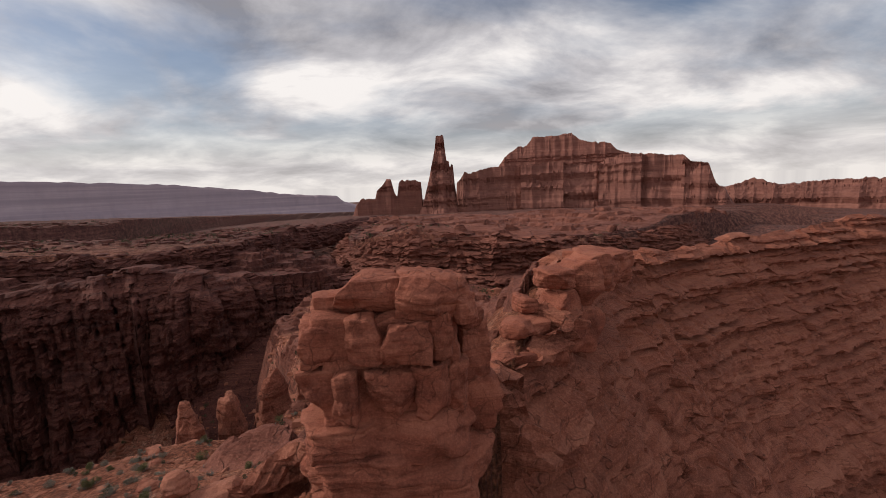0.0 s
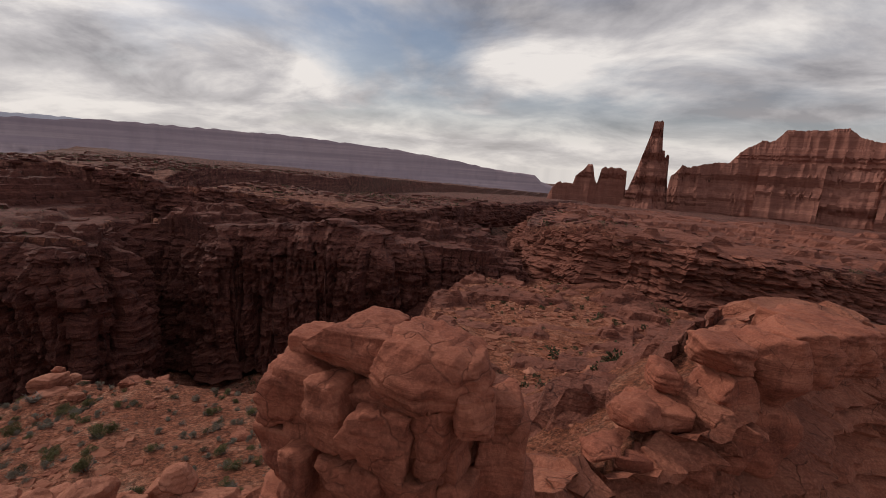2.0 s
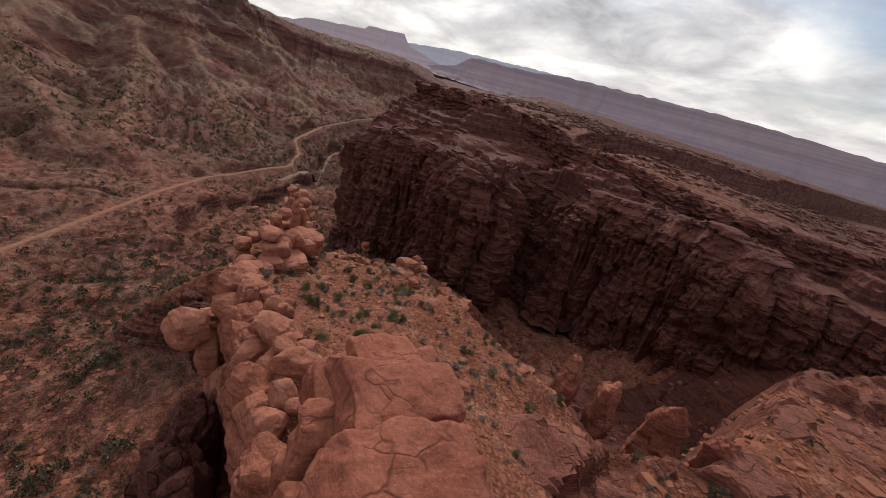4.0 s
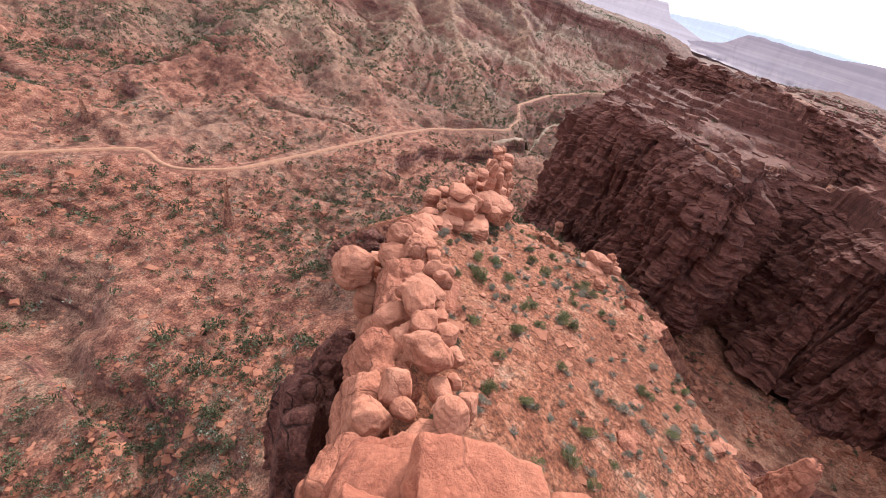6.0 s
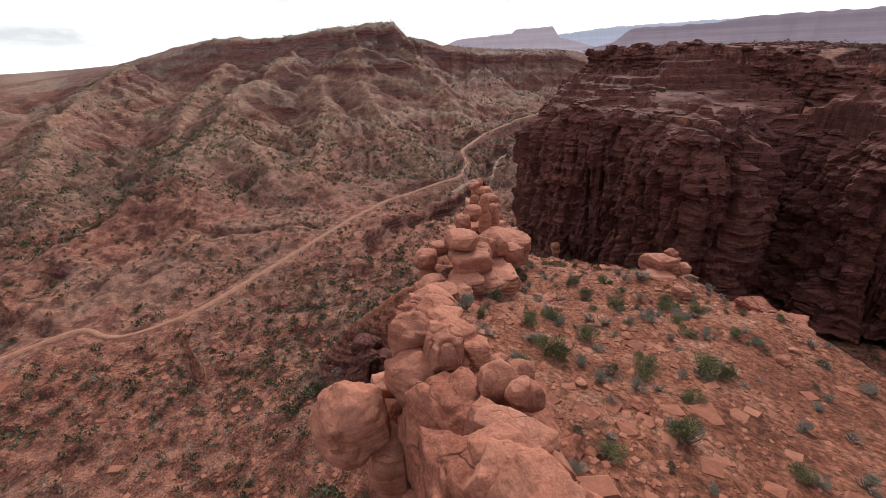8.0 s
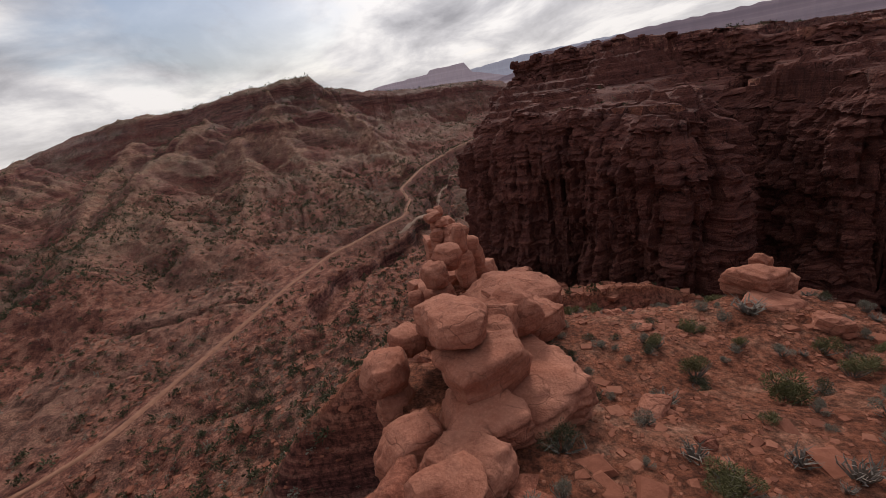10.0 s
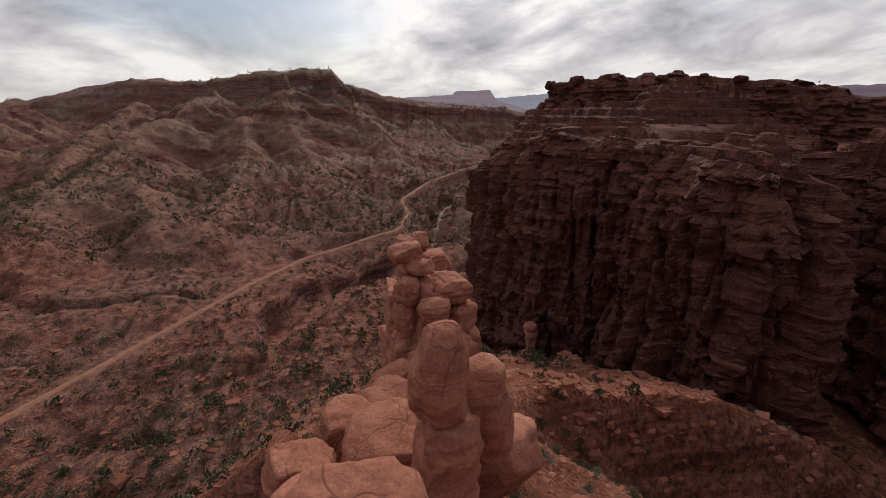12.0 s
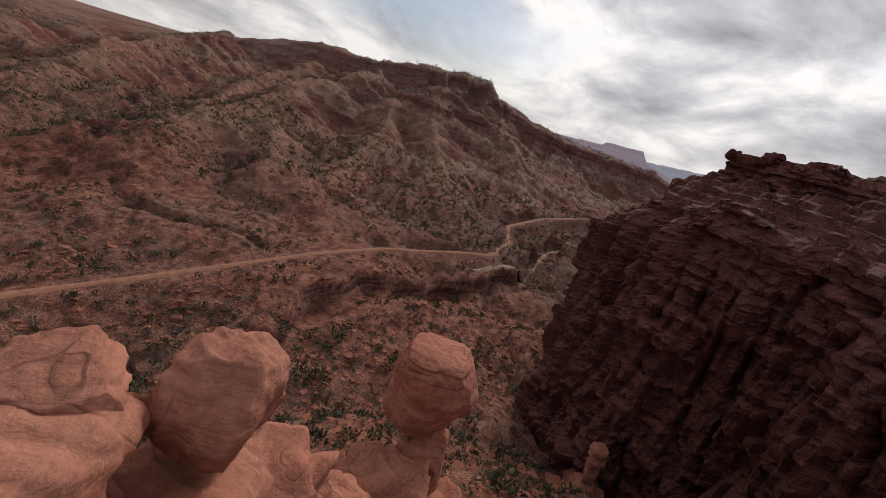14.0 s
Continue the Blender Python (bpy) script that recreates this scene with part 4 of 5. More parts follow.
def rock_mesh(name, size, seed, n=18, square=0.45, rough=0.10, beds=0.05, bed_step=0.5, cracks=0.0, taper=0.0, facets=9, mat=None):
    """A weathered block of sandstone. size: half lengths. square: 0 a ball, 1 a box; beds: depth of the bedding grooves."""
    co, faces = CUBES[n]
    ball = co / np.linalg.norm(co, axis=1)[:, None]
    p = ball * (1 - square) + co * square * 0.88
    cut = random.Random(seed)
    for _ in range(facets):
        n3 = Vector((cut.gauss(0, 1), cut.gauss(0, 1), cut.gauss(0, 0.8))).normalized()
        over = np.maximum(p @ np.array(n3) - cut.uniform(0.80, 1.0) + 0.25 * square, 0)
        p = p - 0.86 * over[:, None] * np.array(n3)
    sx, sy, sz = size
    mean = (sx * sy * sz) ** (1 / 3)
    w = p * np.array(size)
    k = 1.1 / mean
    lump = fbm(w[:, 0] * k, w[:, 1] * k, w[:, 2] * k, seed, 3)
    grain = fbm(w[:, 0] * k * 5, w[:, 1] * k * 5, w[:, 2] * k * 5, seed + 50, 3)
    zz = w[:, 2] + 0.15 * mean * vnoise(w[:, 0] * k, w[:, 1] * k, 0.0, seed + 7)
    f = zz / bed_step - np.floor(zz / bed_step)
    layer = lattice(np.floor(zz / bed_step).astype(np.int64), np.int64(1), np.int64(0), seed)
    out = 1 + rough * 1.1 * lump + 0.04 * grain
    side = np.sqrt(np.clip(1 - ball[:, 2] ** 2, 0, 1))
    groove = beds * ((layer - 0.5) * 1.2 - np.exp(-(np.minimum(f, 1 - f) / 0.09) ** 2) * (layer > 0.35))
    if cracks:
        c1 = np.abs(vnoise(w[:, 0] * k * 1.3, w[:, 1] * k * 1.3, w[:, 2] * k * 0.6, seed + 80))
        out = out - cracks * np.exp(-(c1 / 0.06) ** 2)
    w = w * out[:, None]
    w[:, :2] *= (1 + groove * side)[:, None]
    if taper:
        w[:, :2] *= (1 + taper * (w[:, 2] / sz))[:, None]
    me = bpy.data.meshes.new(name)
    me.from_pydata(w.tolist(), [], faces)
    me.polygons.foreach_set("use_smooth", np.full(len(faces), n > 6))
    me.materials.append(mat or ROCK)
    me.update()
    return me


def boulder(name, at, size, turn=(0, 0, 0), seed=0, label="", n=18, group="", parent=None, **how):
    ob = new(name, rock_mesh(name, size, seed, n, **how))
    ob.matrix_world = pose(*at, *turn)
    if parent:
        ob.parent = parent
        ob.matrix_parent_inverse = Matrix.Translation(-parent.location)
        return ob
    return tagged(ob, label, "boulder", group)


def stack(name, base, label, blocks, category="rock formation", mat=None):
    """A standing formation: an Empty at its foot with one mesh for each block. A block: x, y, z, half sizes, turn about z, and its manner."""
    root = tagged(new(name), label, category)
    root.location = base
    for i, (x, y, z, sx, sy, sz, rz, how) in enumerate(blocks):
        how = dict(how)
        tilt = how.pop("tilt", (0, 0))
        how.setdefault("n", 18 if max(sx, sy, sz) < 3 else 28)
        boulder("block", (x, y, z), (sx, sy, sz), (tilt[0], tilt[1], rz), seed=int(abs(x * 131 + y * 57 + z * 29)) + i, parent=root, mat=mat, **how)
    return root


B = dict(facets=6, square=0.52, rough=0.14, beds=0.05, bed_step=0.5, cracks=0.05)
S = dict(facets=3, square=0.52, rough=0.13, beds=0.08, bed_step=0.34, cracks=0.04)
L = dict(facets=5, square=0.25, rough=0.13, beds=0.025, bed_step=0.7, cracks=0.03)

# the block tower on the crest
M = dict(facets=0, square=0.78, rough=0.12, beds=0.06, bed_step=1.1, cracks=0.07)
N = dict(facets=2, square=0.74, rough=0.16, beds=0.05, bed_step=0.6, cracks=0.06)
CAP = dict(square=0.52, rough=0.10, beds=0.06, bed_step=0.45, cracks=0.05, n=28, facets=5)
stack("rock_tower", (-1.4, 19.6, -12), "blocky red sandstone tower with dark varnish patches", [
    (-2.1, 20.4, -8.7, 3.2, 2.0, 3.6, 3, M), (0.5, 20.7, -8.6, 1.6, 1.6, 3.4, -8, M),
    (-2.45, 20.3, -5.0, 1.85, 1.65, 1.15, 8, CAP), (0.5, 20.0, -5.05, 1.85, 1.75, 1.2, -6, dict(CAP, tilt=(0, 4))), (2.0, 19.4, -5.7, 0.7, 0.8, 0.75, 25, CAP), (-4.3, 20.5, -5.4, 0.95, 1.2, 0.65, 12, S), (-1.4, 21.4, -5.5, 0.9, 0.9, 0.6, 20, S),
    (-4.5, 19.9, -6.9, 1.3, 1.5, 1.15, 9, N), (-2.5, 19.5, -6.7, 0.95, 1.5, 1.15, -4, N), (-0.75, 19.2, -6.9, 1.25, 1.5, 1.05, 4, N), (0.95, 19.8, -6.7, 0.75, 1.5, 1.3, -10, N),
    (-4.7, 20.1, -9.3, 1.35, 1.7, 1.45, 4, N), (-3.35, 19.1, -9.2, 0.62, 1.5, 1.35, -8, N), (-1.55, 19.5, -9.2, 1.35, 1.7, 1.35, 6, N), (0.55, 19.7, -9.3, 1.1, 1.7, 1.5, -5, N), (1.5, 20.4, -9.6, 0.7, 1.6, 1.5, 12, N),
    (-3.6, 20.0, -11.6, 2.6, 2.4, 1.1, 6, S), (-0.2, 20.0, -11.5, 2.6, 2.3, 1.2, -4, S), (-1.6, 20.6, -13.6, 4.6, 3.2, 2.2, 2, S), (-2.2, 20.6, -17.5, 4.8, 3.0, 3.2, 8, S),
    (2.3, 21.6, -6.6, 0.85, 1.2, 0.65, 20, S), (2.5, 21.8, -8.4, 1.0, 1.5, 1.6, 15, N), (2.4, 22.0, -11.2, 1.4, 1.9, 1.8, 10, N)], mat=BLOCK)

# blocks where the wall begins, behind the tower
stack("rock_outcrop", (10, 35, -12), "cluster of rounded red sandstone blocks on the wall's end", [
    (11.8, 36.4, -8.4, 1.5, 1.8, 1.0, 20, S), (9.2, 36.6, -10.6, 1.1, 1.6, 0.8, 10, S), (12.2, 36.6, -10.6, 1.7, 2.2, 1.4, 30, B), (7.6, 33.0, -11.6, 1.5, 1.5, 0.85, -15, L), (9.0, 35.0, -12.4, 1.9, 2.2, 1.2, 10, B),
    (7.0, 31.4, -13.6, 1.9, 1.6, 1.0, 25, B), (10.2, 34.4, -14.6, 2.2, 2.4, 1.6, 12, B), (14.2, 38.2, -9.6, 2.0, 2.4, 2.4, 35, dict(B, tilt=(0, -18))), (16.2, 40.2, -8.6, 2.4, 2.6, 1.9, 30, S),
    (5.2, 29.0, -14.8, 1.5, 1.4, 1.1, 0, L), (12.6, 35.4, -13.2, 1.6, 1.9, 1.8, 20, dict(B, tilt=(0, 22))), (19.5, 46.0, -9.6, 3.2, 4.2, 2.2, 35, S), (14.5, 38.6, -13.5, 2.6, 2.6, 2.4, 20, B)], mat=BLOCK)

# bedrock ribs that carry the boulders of the crest
K = dict(square=0.6, rough=0.16, beds=0.07, bed_step=0.8, cracks=0.1, facets=4, n=28)
for i, x in enumerate((-8.5, -12.5, -16.5, -20.5, -24.0, -27.5, -34.5, -38.5, -43.0)):
    y, z = (float(np.interp(x, [p[0] for p in CREST], [p[j] for p in CREST])) for j in (1, 2))
    boulder("bedrock_rib", (x, y - 0.5, z - 2.6), (2.5, 1.5 + 0.2 * (i % 3), 2.5), (0, 4 - i, 8 + 11 * (i % 4)), 700 + i, "cracked red bedrock standing in the crest", group="bedrock of the crest", mat=FINROCK, **K)
# the darker canyon stone puts the overhang's shadow into the buttress colour
stack("dark_buttress", (-24, 9, -44), "varnished rock buttress under the overhanging boulder, shadow added by a darker stone colour", [
    (-25.5, 11.2, -33.0, 3.2, 2.4, 6.0, 10, K), (-21.5, 11.0, -34.0, 2.8, 2.4, 5.5, 35, K), (-23.8, 9.4, -38.5, 3.6, 2.8, 5.5, 0, K), (-18.0, 12.6, -33.0, 2.6, 2.2, 6.0, 20, K), (-28.6, 10.4, -36.0, 2.6, 2.2, 6.5, 50, K), (-26.6, 8.2, -34.6, 1.4, 1.2, 0.9, 15, K)], mat=CLIFF)

# boulders along the crest, east to west
crest_rocks = "boulders on the crest"
boulder("boulder", (-11.4, 20.4, -15.9), (2.0, 1.55, 1.2), (8, -12, 20), 11, "huge smooth pinkish boulder on the crest", 28, crest_rocks, square=0.3, rough=0.12, beds=0.012)
boulder("boulder", (-12.6, 20.6, -14.4), (0.85, 0.75, 0.65), (0, 10, 40), 12, "rounded knob of pale sandstone on a larger boulder", 18, crest_rocks, square=0.25, rough=0.12, beds=0.012)
boulder("boulder", (-16.7, 18.8, -15.9), (1.6, 0.95, 1.05), (10, -24, 42), 13, "long weathered pink boulder with a pitted face", 28, crest_rocks, square=0.28, rough=0.14, beds=0.02)
boulder("boulder", (-13.7, 18.0, -15.4), (0.95, 0.75, 0.75), (0, 10, 15), 14, "smooth round pink boulder beside the long one", 18, crest_rocks, square=0.3, rough=0.08, beds=0.01)
boulder("boulder", (-12.9, 18.6, -15.5), (0.85, 0.5, 0.5), (0, -20, 50), 15, "small egg-shaped pale boulder", 18, crest_rocks, square=0.15, rough=0.06, beds=0.008)
boulder("boulder", (-12.0, 17.4, -15.9), (1.0, 0.9, 0.85), (0, 0, 70), 16, "brown weathered boulder on the edge", 18, crest_rocks, square=0.3, rough=0.12, beds=0.02)
boulder("boulder", (-10.4, 16.9, -17.6), (0.8, 0.8, 0.7), (0, 0, 10), 17, "round brown boulder below the edge", 12, crest_rocks, square=0.2, rough=0.1, beds=0.02)
boulder("boulder", (-15.2, 20.0, -16.4), (0.8, 0.6, 0.55), (0, 0, 30), 18, "smooth pink boulder in the soil", 18, crest_rocks, square=0.3, rough=0.1, beds=0.01)
boulder("boulder", (-15.3, 21.5, -16.9), (0.75, 0.65, 0.8), (0, 0, 5), 19, "upright pale block in red soil", 18, crest_rocks, square=0.5, rough=0.08, beds=0.01)
boulder("boulder", (-16.6, 20.6, -17.0), (0.5, 0.4, 0.4), (0, 0, 65), 20, "small rounded stone beside larger boulders", 12, crest_rocks, square=0.35, rough=0.12)
for i, (x, y, z, r, e) in enumerate([(-19.6, 18.0, -16.5, 0.9, 0.7), (-21.0, 17.3, -16.4, 1.0, 0.8), (-22.2, 16.6, -16.9, 0.95, 0.75), (-20.0, 19.4, -17.4, 0.75, 0.6), (-18.6, 17.2, -17.6, 0.9, 0.9), (-21.6, 18.6, -17.6, 0.6, 0.5), (-23.6, 16.6, -17.9, 0.9, 0.6), (-18.8, 20.2, -17.6, 0.55, 0.5), (-17.8, 16.6, -18.8, 1.2, 1.4), (-20.6, 15.8, -19.0, 1.2, 1.6)]):
    boulder("boulder", (x, y, z), (r * 1.25, r, e), (0, 0, 37 * i), 30 + i, "rounded lump of sandstone in a row of boulders", 18, crest_rocks, square=0.42, rough=0.15, beds=0.03, cracks=0.05)
for i, (x, y, z, a, b, c, rz) in enumerate([(-25.2, 17.2, -18.6, 1.5, 0.7, 0.3, 60), (-24.4, 18.2, -19.0, 0.9, 0.5, 0.35, 20), (-27.2, 17.4, -18.8, 0.6, 0.55, 0.45, 0), (-27.8, 17.6, -19.5, 0.9, 0.8, 0.5, 30), (-28.6, 16.8, -19.4, 1.0, 0.9, 0.9, 0), (-26.2, 16.2, -19.8, 1.1, 0.9, 1.0, 50), (-29.5, 17.9, -19.9, 0.7, 0.7, 0.7, 15)]):
    boulder("boulder", (x, y, z), (a, b, c), (0, 6, rz), 50 + i, "flat-bedded orange sandstone slab on the crest", 12, crest_rocks, square=0.55, rough=0.1, beds=0.05, bed_step=0.3)

stack("cracked_rock", (-31.4, 14.4, -22.5), "round orange rock with a cracked crust on a stubby base", [
    (-31.4, 14.4, -20.1, 1.15, 1.1, 1.15, 20, dict(square=0.25, rough=0.08, beds=0.02, cracks=0.16, n=28)), (-32.6, 12.7, -20.4, 1.1, 1.2, 1.6, 0, L), (-30.9, 12.9, -21.6, 1.6, 1.3, 1.5, 40, L), (-31.6, 14.2, -21.9, 2.0, 1.8, 1.4, 0, B), (-33.4, 15.0, -20.6, 1.1, 0.9, 0.6, 30, S), (-33.8, 13.4, -21.4, 1.0, 1.1, 1.2, 10, L), (-32.2, 16.0, -21.0, 0.9, 0.7, 0.7, 10, S)])
stack("overhanging_boulder", (-29.5, 10.2, -34), "large orange boulder leaning out on a stem of rock", [
    (-29.5, 10.1, -22.9, 1.95, 1.85, 1.75, 25, dict(L, n=28)), (-29.6, 11.6, -26.0, 1.1, 1.2, 2.4, 0, dict(L, taper=0.12)), (-28.9, 12.9, -30.0, 1.6, 1.5, 3.6, 15, B), (-27.0, 13.9, -27.5, 1.3, 1.2, 3.8, 40, B), (-31.8, 13.0, -29.0, 1.4, 1.3, 4.2, 0, B), (-29.6, 13.8, -36, 3.0, 2.0, 5.0, 10, B)])
boulder("boulder", (-33.0, 11.0, -23.7), (0.9, 0.8, 0.65), (0, 0, 20), 71, "orange block wedged beside the overhanging boulder", 18, crest_rocks, square=0.4, rough=0.1)
boulder("boulder", (-31.9, 11.6, -24.6), (0.8, 0.7, 0.9), (0, 0, 50), 72, "orange block wedged beside the overhanging boulder", 12, crest_rocks, square=0.4, rough=0.1)
stack("knobby_rock", (-42, 8, -36), "cluster of dark purple weathered rock knobs", [
    (-42.1, 7.4, -27.9, 1.0, 0.9, 0.9, 0, L), (-41.0, 7.9, -28.6, 0.9, 0.9, 1.0, 30, L), (-43.2, 7.8, -29.0, 0.9, 1.0, 1.1, 60, L), (-40.2, 7.2, -29.6, 1.0, 0.9, 1.0, 10, L), (-42.2, 8.6, -30.5, 1.8, 1.6, 1.8, 0, L), (-40.2, 8.6, -31.5, 1.6, 1.4, 2.0, 0, L), (-41.5, 10.0, -33.5, 3.0, 2.2, 3.2, 0, B)], mat=CLIFF)
stack("mushroom_rock", (-49.5, 11.9, -29), "rounded purplish capstone on a rock stem", [
    (-49.5, 11.9, -24.0, 1.25, 1.1, 0.85, 0, L), (-49.6, 12.0, -25.9, 0.95, 0.9, 1.3, 0, L), (-49.4, 12.4, -28.4, 1.4, 1.3, 1.8, 0, B)])
stack("crest_outcrop", (-50, 16, -26), "jumbled orange sandstone outcrop on the crest", [
    (-48.7, 15.3, -21.9, 1.6, 1.4, 0.8, 10, L), (-50.6, 14.6, -22.5, 1.3, 1.3, 0.8, 40, L), (-49.2, 16.9, -23.3, 1.1, 1.0, 0.9, 0, L), (-48.0, 15.8, -23.6, 1.8, 2.0, 1.2, 25, B), (-50.4, 16.4, -23.4, 1.6, 1.7, 1.5, 60, B), (-51.4, 18.2, -23.6, 1.3, 1.5, 1.1, 10, dict(B, tilt=(14, 10))), (-52.6, 19.6, -25.0, 1.4, 1.6, 0.9, 30, S), (-46.2, 15.2, -24.6, 1.8, 1.7, 0.9, 12, S), (-48.5, 17.6, -25.3, 3.2, 2.6, 1.1, 20, S), (-52.2, 15.6, -24.8, 1.8, 2.0, 1.6, 0, B), (-44.0, 14.6, -24.3, 1.5, 1.2, 0.7, 45, S), (-51.8, 13.0, -24.0, 1.0, 0.9, 0.7, 45, L)])
for i, (x, y, z, a, b, c) in enumerate([(-36.6, 14.2, -22.0, 1.5, 1.1, 0.8), (-38.4, 13.4, -22.3, 1.3, 1.2, 0.8), (-40.2, 13.2, -22.6, 1.6, 1.2, 0.7), (-42.2, 13.6, -23.2, 1.4, 1.0, 0.6), (-35.4, 13.2, -22.6, 1.2, 1.4, 1.3), (-37.6, 12.2, -23.8, 1.3, 1.2, 1.6), (-41.6, 12.4, -24.6, 1.5, 1.2, 1.5), (-45.8, 12.6, -25.0, 1.5, 1.2, 1.4)]):
    boulder("boulder", (x, y, z), (a, b, c), (4, 5, 41 * i), 90 + i, "cracked orange sandstone block along the cliff edge", 18, crest_rocks, square=0.5, rough=0.1, beds=0.04, bed_step=0.4)
D = dict(square=0.35, rough=0.07, beds=0.015, bed_step=0.5, n=28)
F = dict(square=0.6, rough=0.18, beds=0.05, bed_step=0.15)
stack("rock_dome", (-57.2, 19.4, -28), "smooth orange sandstone dome with flaking crust", [
    (-57.2, 19.4, -26.6, 3.3, 3.4, 1.9, 10, D), (-56.2, 18.4, -24.95, 0.9, 0.7, 0.16, 30, dict(F, tilt=(-6, 10))), (-58.6, 20.2, -25.2, 1.1, 0.8, 0.18, 75, dict(F, tilt=(8, -12))), (-57.0, 21.4, -25.6, 0.8, 0.6, 0.2, 10, dict(F, tilt=(-18, 0))), (-59.6, 18.2, -26.0, 0.7, 0.5, 0.22, 40, dict(F, tilt=(0, -20)))])
stack("rock_dome", (-61.0, 20.6, -30.5), "smooth sandstone dome below the larger one", [
    (-61.0, 20.6, -29.2, 2.4, 2.2, 1.6, 30, D), (-60.6, 20.2, -27.75, 0.7, 0.55, 0.14, 20, F), (-62.2, 21.2, -28.2, 0.7, 0.5, 0.16, 60, dict(F, tilt=(6, -16)))])
stack("smooth_boulders", (-61, 15.5, -29), "pair of smooth brown boulders leaning on each other", [
    (-61.9, 16.3, -24.2, 1.15, 1.05, 0.95, 20, L), (-60.3, 15.2, -24.7, 1.05, 1.0, 1.05, 0, L), (-61.0, 15.2, -26.9, 1.5, 1.2, 1.5, 10, L), (-63.4, 15.4, -25.4, 0.8, 0.7, 0.6, 0, L), (-59.6, 13.6, -25.8, 0.65, 0.6, 0.6, 0, L), (-60.4, 14.2, -27.6, 0.9, 0.9, 1.1, 0, L)])
stack("rock_pillar", (-66.4, 17.8, -29), "upright weathered sandstone pillar", [
    (-66.4, 17.8, -24.7, 0.75, 0.75, 1.35, 0, dict(L, taper=-0.2)), (-66.2, 17.9, -27.2, 0.95, 0.95, 1.7, 20, B), (-67.4, 19.0, -26.6, 0.9, 1.0, 1.5, 0, B), (-68.0, 19.6, -28.6, 1.2, 1.5, 1.2, 0, L)])
for i, (x, y, z, a, b, c) in enumerate([(-69.2, 16.2, -29.0, 1.6, 1.3, 0.9), (-71.4, 17.4, -29.8, 1.5, 1.2, 1.0), (-70.6, 15.0, -29.6, 1.2, 1.1, 0.9), (-73.0, 16.0, -30.6, 1.4, 1.2, 1.0), (-74.6, 17.8, -31.4, 1.3, 1.2, 0.9), (-72.2, 19.2, -31.2, 1.1, 1.0, 0.8), (-75.6, 16.2, -31.6, 1.2, 1.0, 1.3), (-70.2, 19.6, -30.4, 1.2, 1.1, 0.8), (-66.0, 14.8, -28.6, 1.3, 1.2, 0.9), (-68.0, 14.0, -29.0, 1.1, 1.0, 0.9), (-77.0, 17.6, -31.4, 0.9, 0.8, 0.9), (-64.0, 19.2, -29.0, 1.1, 1.0, 0.8), (-65.4, 21.0, -30.2, 1.0, 1.1, 0.8), (-67.6, 22.4, -31.4, 1.0, 0.8, 0.7)]):
    boulder("boulder", (x, y, z), (a, b, c), (8 - i, 6, 53 * i), 120 + i, "brown sandstone boulder on the narrowing crest", 18, crest_rocks, square=0.4, rough=0.11, beds=0.03, bed_step=0.4)
stack("rock_pinnacle", (-81, 18, -42), "pinnacle of stacked rounded sandstone blocks", [
    (-81.7, 16.9, -26.75, 1.1, 1.05, 0.62, 20, dict(L, n=28, tilt=(8, -10))), (-82.3, 16.9, -26.2, 0.62, 0.55, 0.25, 50, dict(S, tilt=(6, 8))), (-83.3, 17.8, -26.6, 0.7, 0.6, 0.72, 0, dict(L, n=28)), (-82.9, 17.6, -28.1, 0.9, 0.85, 1.0, 0, B), (-81.1, 17.8, -27.45, 0.75, 0.85, 0.48, 10, dict(L, n=28)), (-82.0, 17.1, -28.0, 0.75, 0.7, 0.8, 30, L),
    (-80.3, 16.9, -28.6, 0.8, 0.75, 0.85, 20, dict(L, n=28)), (-80.4, 16.8, -30.4, 0.78, 0.75, 1.4, 0, dict(L, n=28)), (-80.7, 16.7, -33.0, 1.0, 0.9, 1.8, 20, B),
    (-81.2, 19.3, -28.8, 1.35, 1.2, 0.85, 25, dict(L, n=28)), (-79.3, 18.4, -29.3, 0.85, 0.95, 0.62, 8, dict(L, n=28)), (-79.7, 18.4, -30.6, 0.95, 1.0, 1.2, 0, dict(B, n=28)), (-80.0, 18.6, -33.0, 1.15, 1.15, 1.7, 10, B), (-80.7, 19.9, -31.0, 1.15, 1.0, 1.7, 40, B), (-80.3, 20.6, -32.4, 0.75, 0.7, 1.5, 10, L),
    (-81.4, 18.0, -30.6, 2.0, 1.9, 2.7, 0, K), (-79.6, 19.3, -33.2, 1.5, 1.5, 2.6, 15, K), (-80.6, 17.6, -34.0, 2.0, 1.7, 2.8, 5, K), (-82.0, 18.2, -34.5, 2.0, 1.9, 2.6, 0, B), (-81.0, 19.9, -35.4, 1.4, 1.3, 2.2, 0, B), (-78.0, 18.9, -32.6, 0.62, 0.55, 0.6, 0, L), (-77.2, 18.2, -33.4, 0.9, 0.85, 0.8, 30, S), (-76.4, 17.2, -33.6, 0.8, 0.7, 0.7, 60, L), (-82, 18, -38.5, 3.2, 3.0, 3.6, 0, B)])
